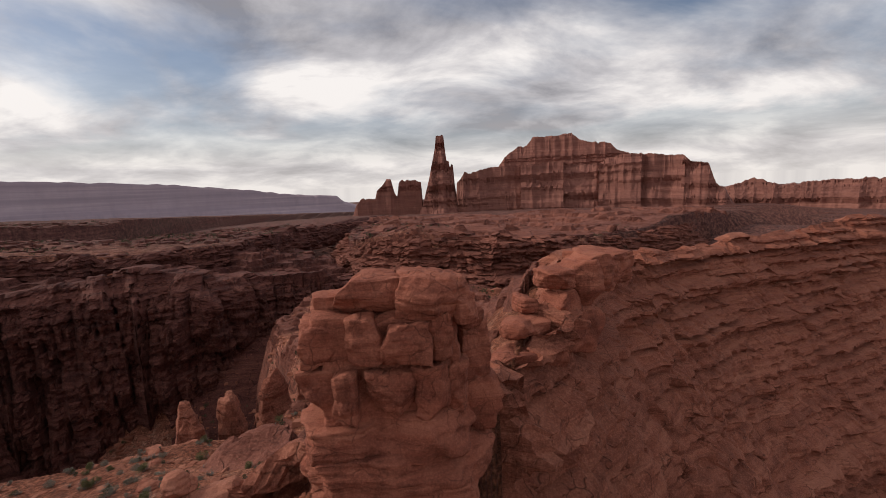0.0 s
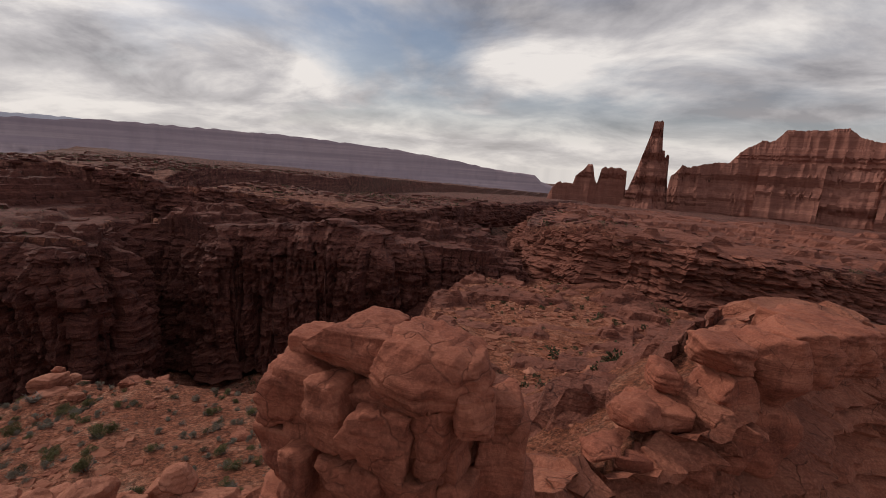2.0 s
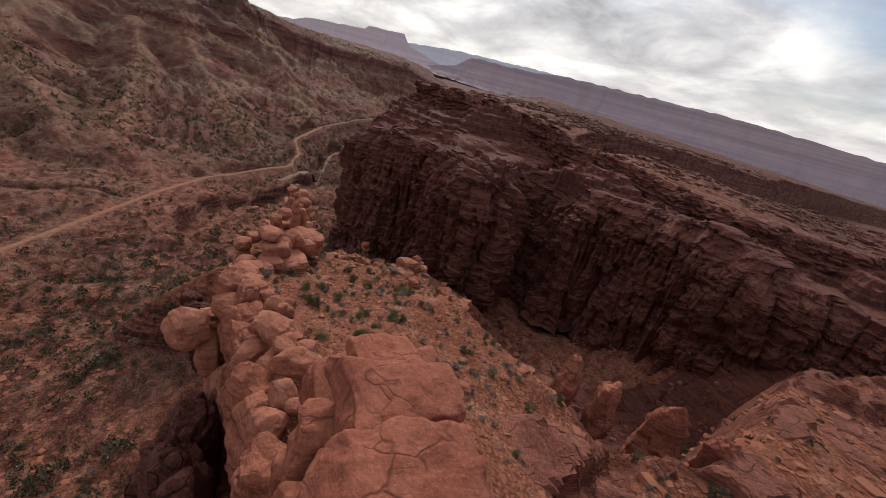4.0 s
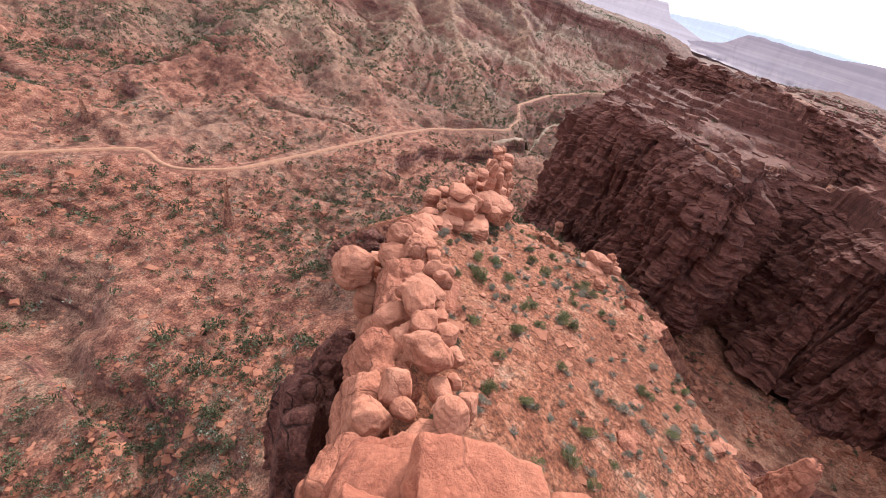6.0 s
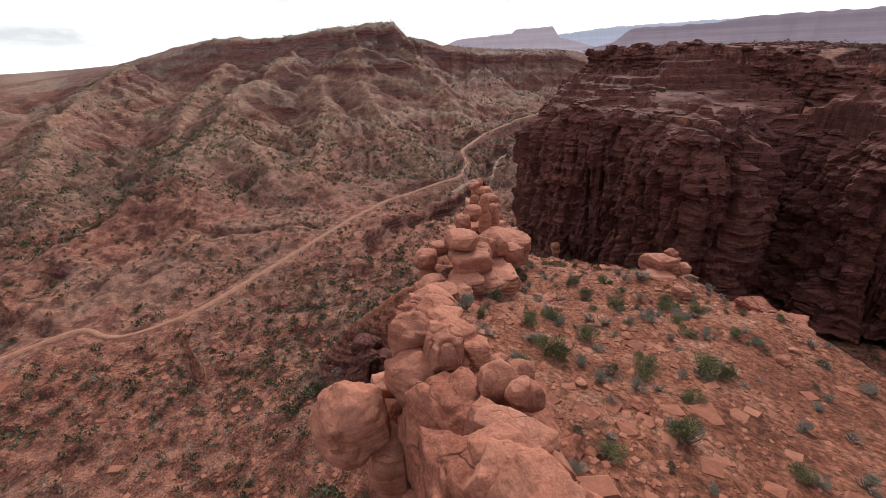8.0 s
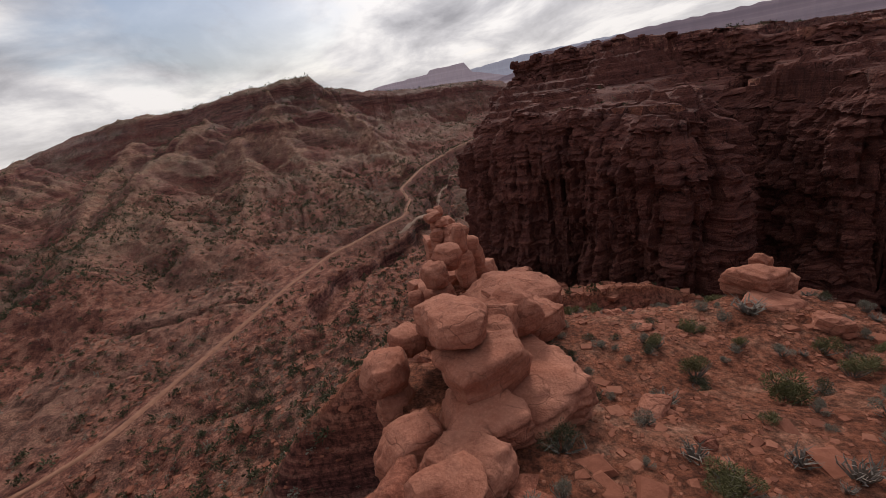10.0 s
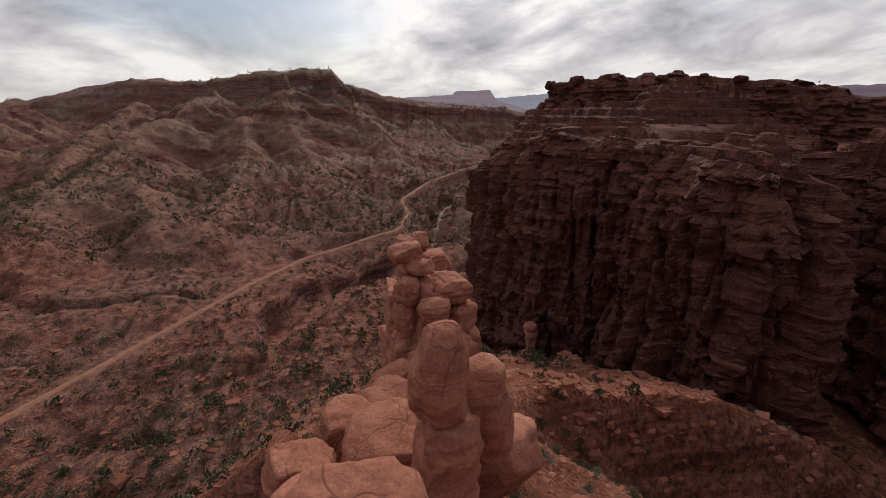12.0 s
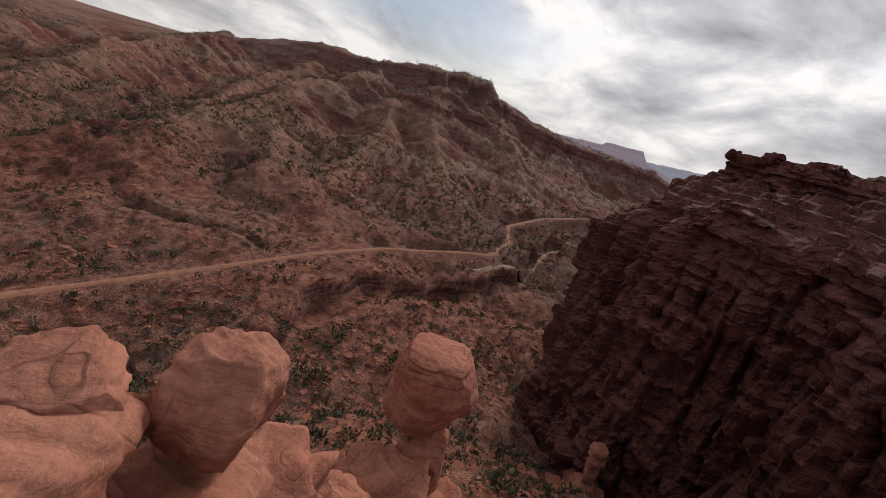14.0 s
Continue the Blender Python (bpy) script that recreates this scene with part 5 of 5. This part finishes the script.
stack("rock_saddle", (-86.5, 17, -40), "broken red bedrock saddle between the pinnacle and the balanced rock", [
    (-85.0, 16.6, -33.2, 1.7, 1.4, 1.9, 20, K), (-85.4, 17.0, -32.2, 2.0, 1.6, 2.2, 5, K), (-87.2, 17.9, -33.4, 1.9, 1.5, 1.9, 35, K), (-89.2, 18.8, -34.6, 1.8, 1.5, 1.8, 60, K), (-86.4, 19.2, -34.6, 1.6, 1.4, 1.8, 15, K), (-90.6, 20.6, -36.4, 1.6, 1.5, 1.9, 40, K), (-88.2, 21.0, -37.0, 1.4, 1.2, 1.4, 70, K), (-87.0, 17.6, -37.6, 4.2, 3.0, 3.4, 10, K)])
stack("balanced_rock", (-92.6, 19.2, -44), "top-heavy rounded boulder balanced on a sloping stem", [
    (-92.6, 19.1, -31.9, 1.6, 1.55, 1.5, 15, dict(L, n=28)), (-92.4, 19.1, -30.6, 1.15, 1.1, 0.45, 0, S), (-92.0, 19.5, -35.0, 1.1, 1.1, 2.4, 0, dict(B, taper=-0.15)), (-89.6, 19.0, -34.6, 1.9, 1.5, 1.4, 10, S), (-87.0, 18.6, -33.2, 1.6, 1.4, 1.6, 0, B), (-91.0, 19.4, -39.5, 3.2, 2.6, 3.6, 0, B), (-87.0, 18.8, -37.8, 2.6, 2.2, 3.0, 0, B)])
stack("hoodoo", (-146.5, 45, -76), "slender hoodoo with a knobbly cap standing in shade", [
    (-145.3, 44.6, -66.2, 1.7, 1.6, 0.9, 0, L), (-145.6, 44.8, -68.0, 1.5, 1.4, 1.3, 0, L), (-146.0, 45.0, -71.0, 1.25, 1.2, 2.4, 0, B), (-146.6, 45.2, -75.0, 2.4, 2.2, 2.6, 0, dict(B, taper=-0.3)), (-149, 46.4, -78, 4.5, 3.5, 3.0, 20, S)])
stack("lip_crags", (-57.5, 37, -33), "dark craggy rock spikes on the canyon lip", [
    (-57.6, 36.4, -29.0, 1.9, 1.5, 1.3, 20, S), (-59.6, 38.4, -30.0, 0.8, 0.8, 1.9, 0, B), (-60.8, 39.4, -31.2, 0.8, 0.7, 1.7, 30, B), (-58.6, 39.6, -31.0, 0.9, 0.8, 1.6, 0, B), (-55.2, 35.4, -29.6, 1.8, 1.4, 0.9, 40, S), (-58.6, 38.4, -33.2, 2.6, 2.2, 2.2, 0, B)])
for i, (x, y, z, a, b, c, n) in enumerate([(-46.8, 39.8, -28.2, 1.7, 1.2, 0.6, "flat orange slab"), (-44.5, 42.0, -29.2, 1.2, 1.0, 0.6, "flat orange slab"), (-28.8, 50.6, -25.8, 2.6, 1.5, 1.6, "ribbed red rock fin"), (-25.0, 53.2, -25.4, 2.2, 1.6, 1.5, "ribbed red rock fin"), (-21.2, 59.0, -26.6, 2.8, 1.8, 1.6, "ribbed red rock fin"), (-17.5, 65.0, -27.6, 3.0, 2.0, 1.6, "ribbed red rock fin"), (-33.5, 46.5, -27.6, 1.8, 1.2, 1.1, "craggy red rock"), (-130.5, 47.8, -65.6, 2.0, 1.7, 1.2, "red block"), (-128.6, 48.6, -64.6, 1.0, 0.9, 1.4, "red block"), (-126.0, 47.0, -65.0, 2.2, 1.4, 0.9, "red block"), (-46.0, 42.2, -32.6, 1.8, 1.4, 1.2, "craggy red rock")]):
    deep = 4.6 if "fin" in n else c
    boulder("boulder", (x, y, z + 0.8 * c - deep if "fin" in n else height_at(x, y) + 0.3 * c), (a, b, deep), (3, 4, 35 + 47 * i), 160 + i, n + " on the canyon's lip", 28 if "fin" in n else 18, "rocks on the canyon lip", square=0.6, rough=0.2, beds=0.12, bed_step=0.7, cracks=0.1, taper=-0.22 if "fin" in n else 0.0, mat=FINROCK)
stack("rim_knobs", (-222, 74, -14), "dark weathered knobs standing on the upper rim", [
    (-228, 71.5, -9.5, 2.2, 2.0, 1.7, 0, B), (-226.4, 72.2, -8.7, 0.8, 0.7, 0.6, 0, S), (-229.4, 72.4, -9.1, 0.7, 0.6, 0.8, 30, L), (-218, 77.5, -8.7, 2.6, 2.0, 1.7, 25, B), (-216, 78.6, -7.7, 1.3, 1.1, 0.8, 30, S), (-219.6, 76.8, -7.8, 1.0, 0.9, 0.6, 50, S), (-222.5, 75.0, -10.5, 5.5, 3.0, 1.8, 28, S)], mat=CLIFF)
for i, (x, y, a, c) in enumerate([(-207, 89, 1.6, 0.7), (-199, 98, 2.2, 0.9), (-191, 107, 1.4, 0.6), (-184, 114, 2.6, 0.9), (-177, 120, 1.8, 0.7), (-170, 125, 2.4, 0.9), (-158, 132, 1.7, 0.7), (-146, 138, 2.3, 0.8), (-134, 144, 1.8, 0.7), (-118, 151, 2.2, 0.8), (-104, 157, 1.8, 0.7)]):
    boulder("boulder", (x, y, height_at(x, y + 1.5) + 0.35 * c), (a, a * 0.75, c), (0, 5, 41 * i), 400 + i, "flat dark block on the upper rim", 12, "blocks on the upper rim", square=0.55, rough=0.16, beds=0.08, bed_step=0.5, mat=CLIFF)


# ---- dirt road ----
def ribbon(name, line, width, mat, lift, label, step=1.2, wander=0.5, seed=0):
    way = runs(line)
    s = np.linspace(0, way[-1], int(way[-1] / step))
    px, py = np.interp(s, way, [p[0] for p in line]), np.interp(s, way, [p[1] for p in line])
    k = 9
    px, py = (np.convolve(np.pad(p, k // 2, mode="edge"), np.ones(k) / k, "valid") for p in (px, py))
    tx, ty = np.gradient(px), np.gradient(py)
    size = np.hypot(tx, ty)
    X, Y = [], []
    for q in np.linspace(-0.5, 0.5, 5):
        off = width * q + wander * vnoise(s / 7, q * 2, seed=seed) * (abs(q) > 0.3)
        X.append(px - ty / size * off)
        Y.append(py + tx / size * off)
    X, Y = np.array(X), np.array(Y)
    Z = surface(X, Y)
    Z = Z.max(0)[None] * np.ones_like(Z) + lift
    Z[0] -= 0.9
    Z[-1] -= 0.9
    return tagged(new(name, grid_mesh(name, X, Y, Z, mat)), label, name, kind="structure")


ribbon("road", ROAD, 3.1, ROADDUST, 0.22, "winding orange dirt road on the valley floor")
WASH = plain("pale_wash_sand", (0.25, 0.16, 0.115), (0.34, 0.23, 0.17), 0.4)
ribbon("wash", [(-255, 6), (-282, 28), (-305, 33), (-322, 36), (-345, 40), (-380, 62)], 2.2, WASH, 0.3, "pale dry wash beside the road", wander=1.6, seed=3)


# ---- plants ----
def leaf_material(name, a, b, c):
    s = Shader(name, 0.85)
    info = s.n.new("ShaderNodeObjectInfo")
    isle = s.geo.outputs["Random Per Island"]
    col = s.ramp(isle, (0.0, a), (0.5, b), (1.0, c))
    col = s.mix(s.math("MULTIPLY", info.outputs["Random"], 0.35), col, a)
    return s.finish(col)


GREEN = leaf_material("juniper_leaves", (0.085, 0.080, 0.032), (0.155, 0.144, 0.062), (0.235, 0.212, 0.105))
SAGE = leaf_material("sage_leaves", (0.15, 0.138, 0.105), (0.24, 0.218, 0.168), (0.34, 0.31, 0.245))
OLIVE = leaf_material("blackbrush_leaves", (0.045, 0.044, 0.023), (0.082, 0.079, 0.041), (0.125, 0.117, 0.064))
TWIG = plain("dry_grey_twigs", (0.13, 0.105, 0.085), (0.26, 0.22, 0.185), 6.0)


def blades(rng, count, lobes, size, spread):
    """Small two-sided leaf sprays round lobes: vertices and faces."""
    v, f = [], []
    for _ in range(count):
        cx, cy, cz, r = lobes[rng.randrange(len(lobes))]
        d = Vector((rng.gauss(0, 1), rng.gauss(0, 1), rng.gauss(0.25, 0.9)))
        d.normalize()
        p = Vector((cx, cy, cz)) + d * r * rng.uniform(0.45, 1.05)
        p.z = max(p.z, 0.03)
        a = Vector((rng.gauss(0, 1), rng.gauss(0, 1), rng.gauss(0, 1))).normalized()
        b = d.cross(a).normalized() if d.cross(a).length > 0.01 else a
        tip = p + (d * 0.8 + a * 0.5) * size * rng.uniform(0.7, 1.4)
        w = b * size * spread
        i = len(v)
        v += [tuple(p - w), tuple(p + w), tuple(tip + w * 0.5), tuple(tip - w * 0.5)]
        f.append((i, i + 1, i + 2, i + 3))
    return v, f


def twigs(rng, count, height, reach):
    v, f = [], []
    for _ in range(count):
        a = rng.uniform(0, 6.283)
        tip = Vector((math.cos(a) * reach * rng.uniform(0.4, 1), math.sin(a) * reach * rng.uniform(0.4, 1), height * rng.uniform(0.4, 1)))
        mid = tip * 0.5 + Vector((rng.gauss(0, 0.1), rng.gauss(0, 0.1), 0.1 * height))
        pts = [Vector((0, 0, -0.1)), mid, tip]
        for k in range(2):
            w0, w1 = 0.028 * (1 - 0.4 * k), 0.028 * (0.6 - 0.45 * k)
            i = len(v)
            for p, w in ((pts[k], w0), (pts[k + 1], w1)):
                v += [(p.x - w, p.y - w * 0.5, p.z), (p.x + w, p.y - w * 0.5, p.z), (p.x, p.y + w, p.z)]
            f += [(i, i + 1, i + 4, i + 3), (i + 1, i + 2, i + 5, i + 4), (i + 2, i, i + 3, i + 5)]
    return v, f


def mesh_of(name, v, f, mat):
    me = bpy.data.meshes.new(name)
    me.from_pydata(v, [], f)
    me.materials.append(mat)
    me.update()
    return me


def bush(name, label, seed, mat, height, count, size, spread, twig_count):
    """A desert shrub one metre across: stems and a crown of leaf sprays."""
    rng = random.Random(seed)
    root = tagged(new(name), label, "shrub", "desert shrubs")
    lobes = []
    for _ in range(rng.randint(5, 8)):
        a, q = rng.uniform(0, 6.283), rng.uniform(0.05, 0.33)
        lobes.append((math.cos(a) * q, math.sin(a) * q, height * rng.uniform(0.3, 0.72), rng.uniform(0.12, 0.24)))
    stems = new("stem", mesh_of("stem", *twigs(rng, twig_count, height * 0.85, 0.45), TWIG))
    stems.parent = root
    if count:
        crown = new("crown", mesh_of("crown", *blades(rng, count, lobes, size, spread), mat))
        crown.parent = root
    return root


KINDS = [("juniper_bush", "dense dark green juniper bush on red soil", 1, GREEN, 0.6, 2900, 0.036, 0.24, 9), ("juniper_bush", "spreading green juniper bush with bare stems", 2, GREEN, 0.5, 2500, 0.036, 0.24, 12),
         ("sagebrush", "pale grey-green sagebrush tuft", 3, SAGE, 0.55, 1900, 0.034, 0.2, 18), ("sagebrush", "low silvery sagebrush mound", 4, SAGE, 0.45, 1700, 0.034, 0.2, 16),
         ("blackbrush", "olive blackbrush with open twigs", 5, OLIVE, 0.55, 1600, 0.034, 0.22, 20), ("dead_shrub", "bare grey dead shrub", 6, TWIG, 0.55, 0, 0, 0, 34)]
models = []


def plant(kind, x, y, size, rng):
    z = height_at(x, y) - 0.04
    m = pose(x, y, z, rng.uniform(-5, 5), rng.uniform(-5, 5), rng.uniform(0, 360)) @ Matrix.Diagonal((size, size, size * rng.uniform(0.8, 1.15), 1))
    if len(models) <= kind:
        models.append(None)
    if models[kind] is None:
        models[kind] = bush(*KINDS[kind])
        models[kind].matrix_world = m
        return
    ob = copy_thing(models[kind], Matrix())
    ob.matrix_basis = m


prng = random.Random(77)
models = [None] * len(KINDS)
# the larger shrubs on the fin's top
for kind, x, y, size in [(0, -35.1, 20.8, 2.3), (0, -39.6, 19.6, 1.9), (1, -39.1, 23.4, 1.9), (0, -46.6, 28.4, 2.3), (1, -36.0, 26.3, 1.7), (0, -35.4, 29.2, 2.4), (4, -52.4, 20.4, 2.0), (4, -45.0, 17.8, 1.9), (2, -40.8, 15.4, 2.0), (0, -39.6, 16.6, 1.1), (1, -33.3, 18.4, 1.1), (5, -54.7, 33.5, 3.0), (0, -44.5, 33.7, 1.7),
                         (2, -43.9, 29.6, 1.6), (0, -52.9, 26.4, 1.6), (2, -34.6, 22.0, 1.2), (0, -28.3, 24.7, 1.9), (1, -31.9, 26.8, 1.4), (0, -50.0, 26.6, 1.8), (1, -26.6, 20.8, 1.4), (1, -24.2, 23.4, 1.2), (0, -20.8, 25.7, 1.4), (0, -20.8, 30.1, 1.6), (1, -18.3, 28.9, 1.6), (2, -26.4, 31.9, 1.3), (0, -47.6, 32.5, 1.5), (0, -26.3, 38.5, 1.5),
                         (1, -36.2, 19.9, 1.3), (2, -26.3, 34.3, 1.5), (0, -48.9, 36.0, 1.6), (5, -41.5, 25.5, 1.6), (5, -43.5, 21.8, 1.4), (5, -47.5, 23.5, 1.5), (4, -48.5, 20.5, 1.5), (2, -42.6, 17.0, 1.1), (3, -45.8, 21.5, 1.2), (0, -61.5, 21.4, 1.2), (4, -60.8, 22.6, 1.3), (0, -63.2, 25.4, 1.4)]:
    plant(kind, x, y, size, prng)
placed = 0
while placed < 600:
    x, y = prng.uniform(-92, -3), prng.uniform(15, 62)
    sd = float(along(CREST_XY, np.array([x]), np.array([y]))[0][0])
    if sd < 2.0 or sd > 36 or float(along(LIP, np.array([x]), np.array([y]))[0][0]) > -1 or (abs(x + 1.5) < 6 and y < 25):
        continue
    kind = prng.choice([0, 1, 2, 2, 2, 3, 3, 3, 4, 4, 5, 5])
    plant(kind, x, y, prng.uniform(0.6, 1.35) * (1.25 if kind < 2 else 1.0), prng)
    placed += 1


def scatter(name, label, category, count, pick, seed, make, mats):
    """Many small pieces in one mesh."""
    rng = np.random.RandomState(seed)
    X, Y = pick(rng, count)
    Z = surface(X, Y)
    v0, f0 = make
    v0 = np.array(v0)
    n = len(v0)
    a = rng.uniform(0, 6.283, len(X))
    size = rng.lognormal(0, 0.38, len(X))
    stretch = rng.uniform(0.7, 1.35, (len(X), 3))
    jit = 1 + 0.25 * rng.uniform(-1, 1, (len(X), n, 3))
    P = v0[None] * jit * stretch[:, None] * size[:, None, None]
    ca, sa = np.cos(a)[:, None], np.sin(a)[:, None]
    px, py = P[..., 0] * ca - P[..., 1] * sa, P[..., 0] * sa + P[..., 1] * ca
    co = np.stack([px + X[:, None], py + Y[:, None], P[..., 2] + Z[:, None]], -1).reshape(-1, 3)
    faces = (np.array(f0)[None] + (np.arange(len(X)) * n)[:, None, None]).reshape(-1, len(f0[0]))
    me = bpy.data.meshes.new(name)
    me.vertices.add(len(co))
    me.vertices.foreach_set("co", co.ravel())
    me.loops.add(faces.size)
    me.loops.foreach_set("vertex_index", faces.ravel())
    me.polygons.add(len(faces))
    me.polygons.foreach_set("loop_start", np.arange(0, faces.size, faces.shape[1]))
    me.polygons.foreach_set("loop_total", np.full(len(faces), faces.shape[1]))
    me.update(calc_edges=True)
    me.polygons.foreach_set("use_smooth", np.full(len(faces), False))
    me.materials.append(mats)
    return tagged(new(name, me), label, category, kind="stuff")


STONE = [(-0.5, -0.45, -0.15), (0.5, -0.4, -0.15), (0.45, 0.5, -0.15), (-0.5, 0.45, -0.15), (-0.42, -0.32, 0.3), (0.38, -0.36, 0.26), (0.4, 0.36, 0.34), (-0.36, 0.4, 0.24)], [(0, 1, 5, 4), (1, 2, 6, 5), (2, 3, 7, 6), (3, 0, 4, 7), (4, 5, 6, 7), (3, 2, 1, 0)]


def scaled_stone(s, flat=1.0):
    return [(x * s, y * s, z * s * flat) for x, y, z in STONE[0]], STONE[1]


def rough_stone():
    s = Shader("loose_sandstone", 0.9)
    col = s.ramp(s.geo.outputs["Random Per Island"], (0.0, (0.14, 0.043, 0.025)), (0.5, (0.26, 0.086, 0.048)), (1.0, (0.36, 0.142, 0.088)))
    g = s.noise(3.0, None, 6.0, 0.65)
    return s.finish(s.mix(0.3, col, s.ramp(g, (0.3, (0.12, 0.045, 0.03)), (0.7, (0.4, 0.17, 0.11)))), g, 0.5, 0.1)


LOOSE = rough_stone()


def on_fin(rng, count):
    X, Y = rng.uniform(-92, 8, count * 4), rng.uniform(12, 75, count * 4)
    sd, _ = along(CREST_XY, X, Y)
    sl, _ = along(LIP, X, Y)
    ok = (sd > 0.8) & (sl < 3) & (vnoise(X / 7, Y / 7, 0.0, 5) + rng.uniform(-0.7, 0.7, len(X)) > -0.1)
    return X[ok][:count], Y[ok][:count]


def on_slopes(rng, count):
    X, Y = rng.uniform(-150, 30, count * 4), rng.uniform(-30, 170, count * 4)
    sd, _ = along(CREST_XY, X, Y)
    sr, _ = along(RIM_XY, X, Y)
    ok = (sd > 10) & (sr < -3) & ((X < -88) | (Y > 50)) & (vnoise(X / 11, Y / 11, 0.0, 6) + rng.uniform(-0.8, 0.8, len(X)) > 0)
    return X[ok][:count], Y[ok][:count]


def in_valley(rng, count):
    r, a = 14 + 370 * rng.uniform(0, 1, count * 3) ** 0.85, rng.uniform(-3.6, -1.2, count * 3)
    X, Y = -38 + r * np.sin(a), 12 + r * np.cos(a)
    sd, _ = along(CREST_XY, X, Y)
    sr, _ = along(RIM_XY, X, Y)
    sw, _ = along(ROAD, X, Y)
    ok = ((sd < -6) | (X < -115)) & (sr < -6) & (np.abs(sw) > 4) & (vnoise(X / 25, Y / 25, 0.0, 7) + rng.uniform(-0.9, 0.9, len(X)) > -0.05)
    return X[ok][:count], Y[ok][:count]


def on_mesa(rng, count):
    r, a = rng.uniform(215, 900, count * 2), rng.uniform(-2.75, -1.35, count * 2)
    X, Y = HUB[0] + r * np.sin(a), HUB[1] + r * np.cos(a)
    ok = (vnoise(X / 60, Y / 60, 0.0, 8) + rng.uniform(-0.8, 0.8, len(X)) > 0.0)
    return X[ok][:count], Y[ok][:count]


def on_plateau(rng, count):
    X, Y = rng.uniform(-330, 120, count * 5), rng.uniform(60, 420, count * 5)
    sr, _ = along(RIM_XY, X, Y)
    ok = ((sr > 8) | ((Y > 150) & (X > -10))) & (vnoise(X / 30, Y / 30, 0.0, 9) + rng.uniform(-0.8, 0.8, len(X)) > 0)
    return X[ok][:count], Y[ok][:count]


def clump(seed, size, count):
    """A small shrub for the distance: sprays of leaves round three lobes."""
    rng = random.Random(seed)
    v, f = blades(rng, count, [(0.2, 0, 0.26, 0.28), (-0.2, 0.14, 0.22, 0.26), (0, -0.2, 0.28, 0.26)], 0.13, 0.42)
    return [tuple(c * size for c in p) for p in v], f


slab_meshes = [rock_mesh("slab", (0.5, 0.38, 0.17), 500 + k, 6, square=0.6, rough=0.2, beds=0.06, bed_step=0.12, mat=ROCK if k % 2 else FINROCK) for k in range(8)]
srng = np.random.RandomState(21)
for k, (x, y) in enumerate(zip(*on_fin(srng, 230))):
    if abs(x + 1.5) < 6 and y < 24:
        continue
    size = float(np.clip(srng.lognormal(-0.15, 0.5), 0.4, 2.4))
    ob = tagged(new("flat_rock", slab_meshes[k % 8]), "loose slab of red sandstone lying on the soil" if size < 1.4 else "large broken slab of red sandstone on the soil", "rock", "loose slabs on the fin")
    ob.matrix_world = pose(float(x), float(y), height_at(x, y) + 0.05 * size, float(srng.uniform(-9, 9)), float(srng.uniform(-9, 9)), float(srng.uniform(0, 360))) @ Matrix.Diagonal((size, size * float(srng.uniform(0.75, 1.2)), size * float(srng.uniform(0.8, 1.7)), 1))
scatter("slabs", "loose flat slabs and blocks of red sandstone", "rocks", 1300, on_fin, 1, scaled_stone(0.5, 0.4), LOOSE)
scatter("stones", "small loose red stones on the soil", "stones", 14000, on_fin, 2, scaled_stone(0.16, 0.6), LOOSE)
scatter("rubble", "fallen red sandstone rubble on the slopes", "rubble", 5200, on_slopes, 3, scaled_stone(0.9, 0.7), LOOSE)
scatter("valley_stones", "broken red slabs on the valley floor", "stones", 14000, in_valley, 4, scaled_stone(0.8, 0.5), LOOSE)
scatter("valley_scrub", "scattered dark desert scrub on the valley floor", "scrub", 8500, in_valley, 5, clump(1, 1.5, 46), OLIVE)
scatter("valley_sage", "pale sage tufts on the valley floor", "scrub", 6500, in_valley, 6, clump(2, 1.0, 30), SAGE)
scatter("slope_scrub", "dark scrub on the rubble slopes", "scrub", 700, on_slopes, 7, clump(3, 1.0, 90), OLIVE)
scatter("mesa_scrub", "dots of scrub on the mountain's slopes", "scrub", 20000, on_mesa, 8, clump(4, 2.6, 14), OLIVE)
scatter("plateau_scrub", "dark scrub on the plateau ledges", "scrub", 2600, on_plateau, 9, clump(5, 1.4, 22), OLIVE)
scatter("plateau_rocks", "broken blocks on the plateau ledges", "rocks", 4200, on_plateau, 10, scaled_stone(2.4, 0.7), CLIFF)
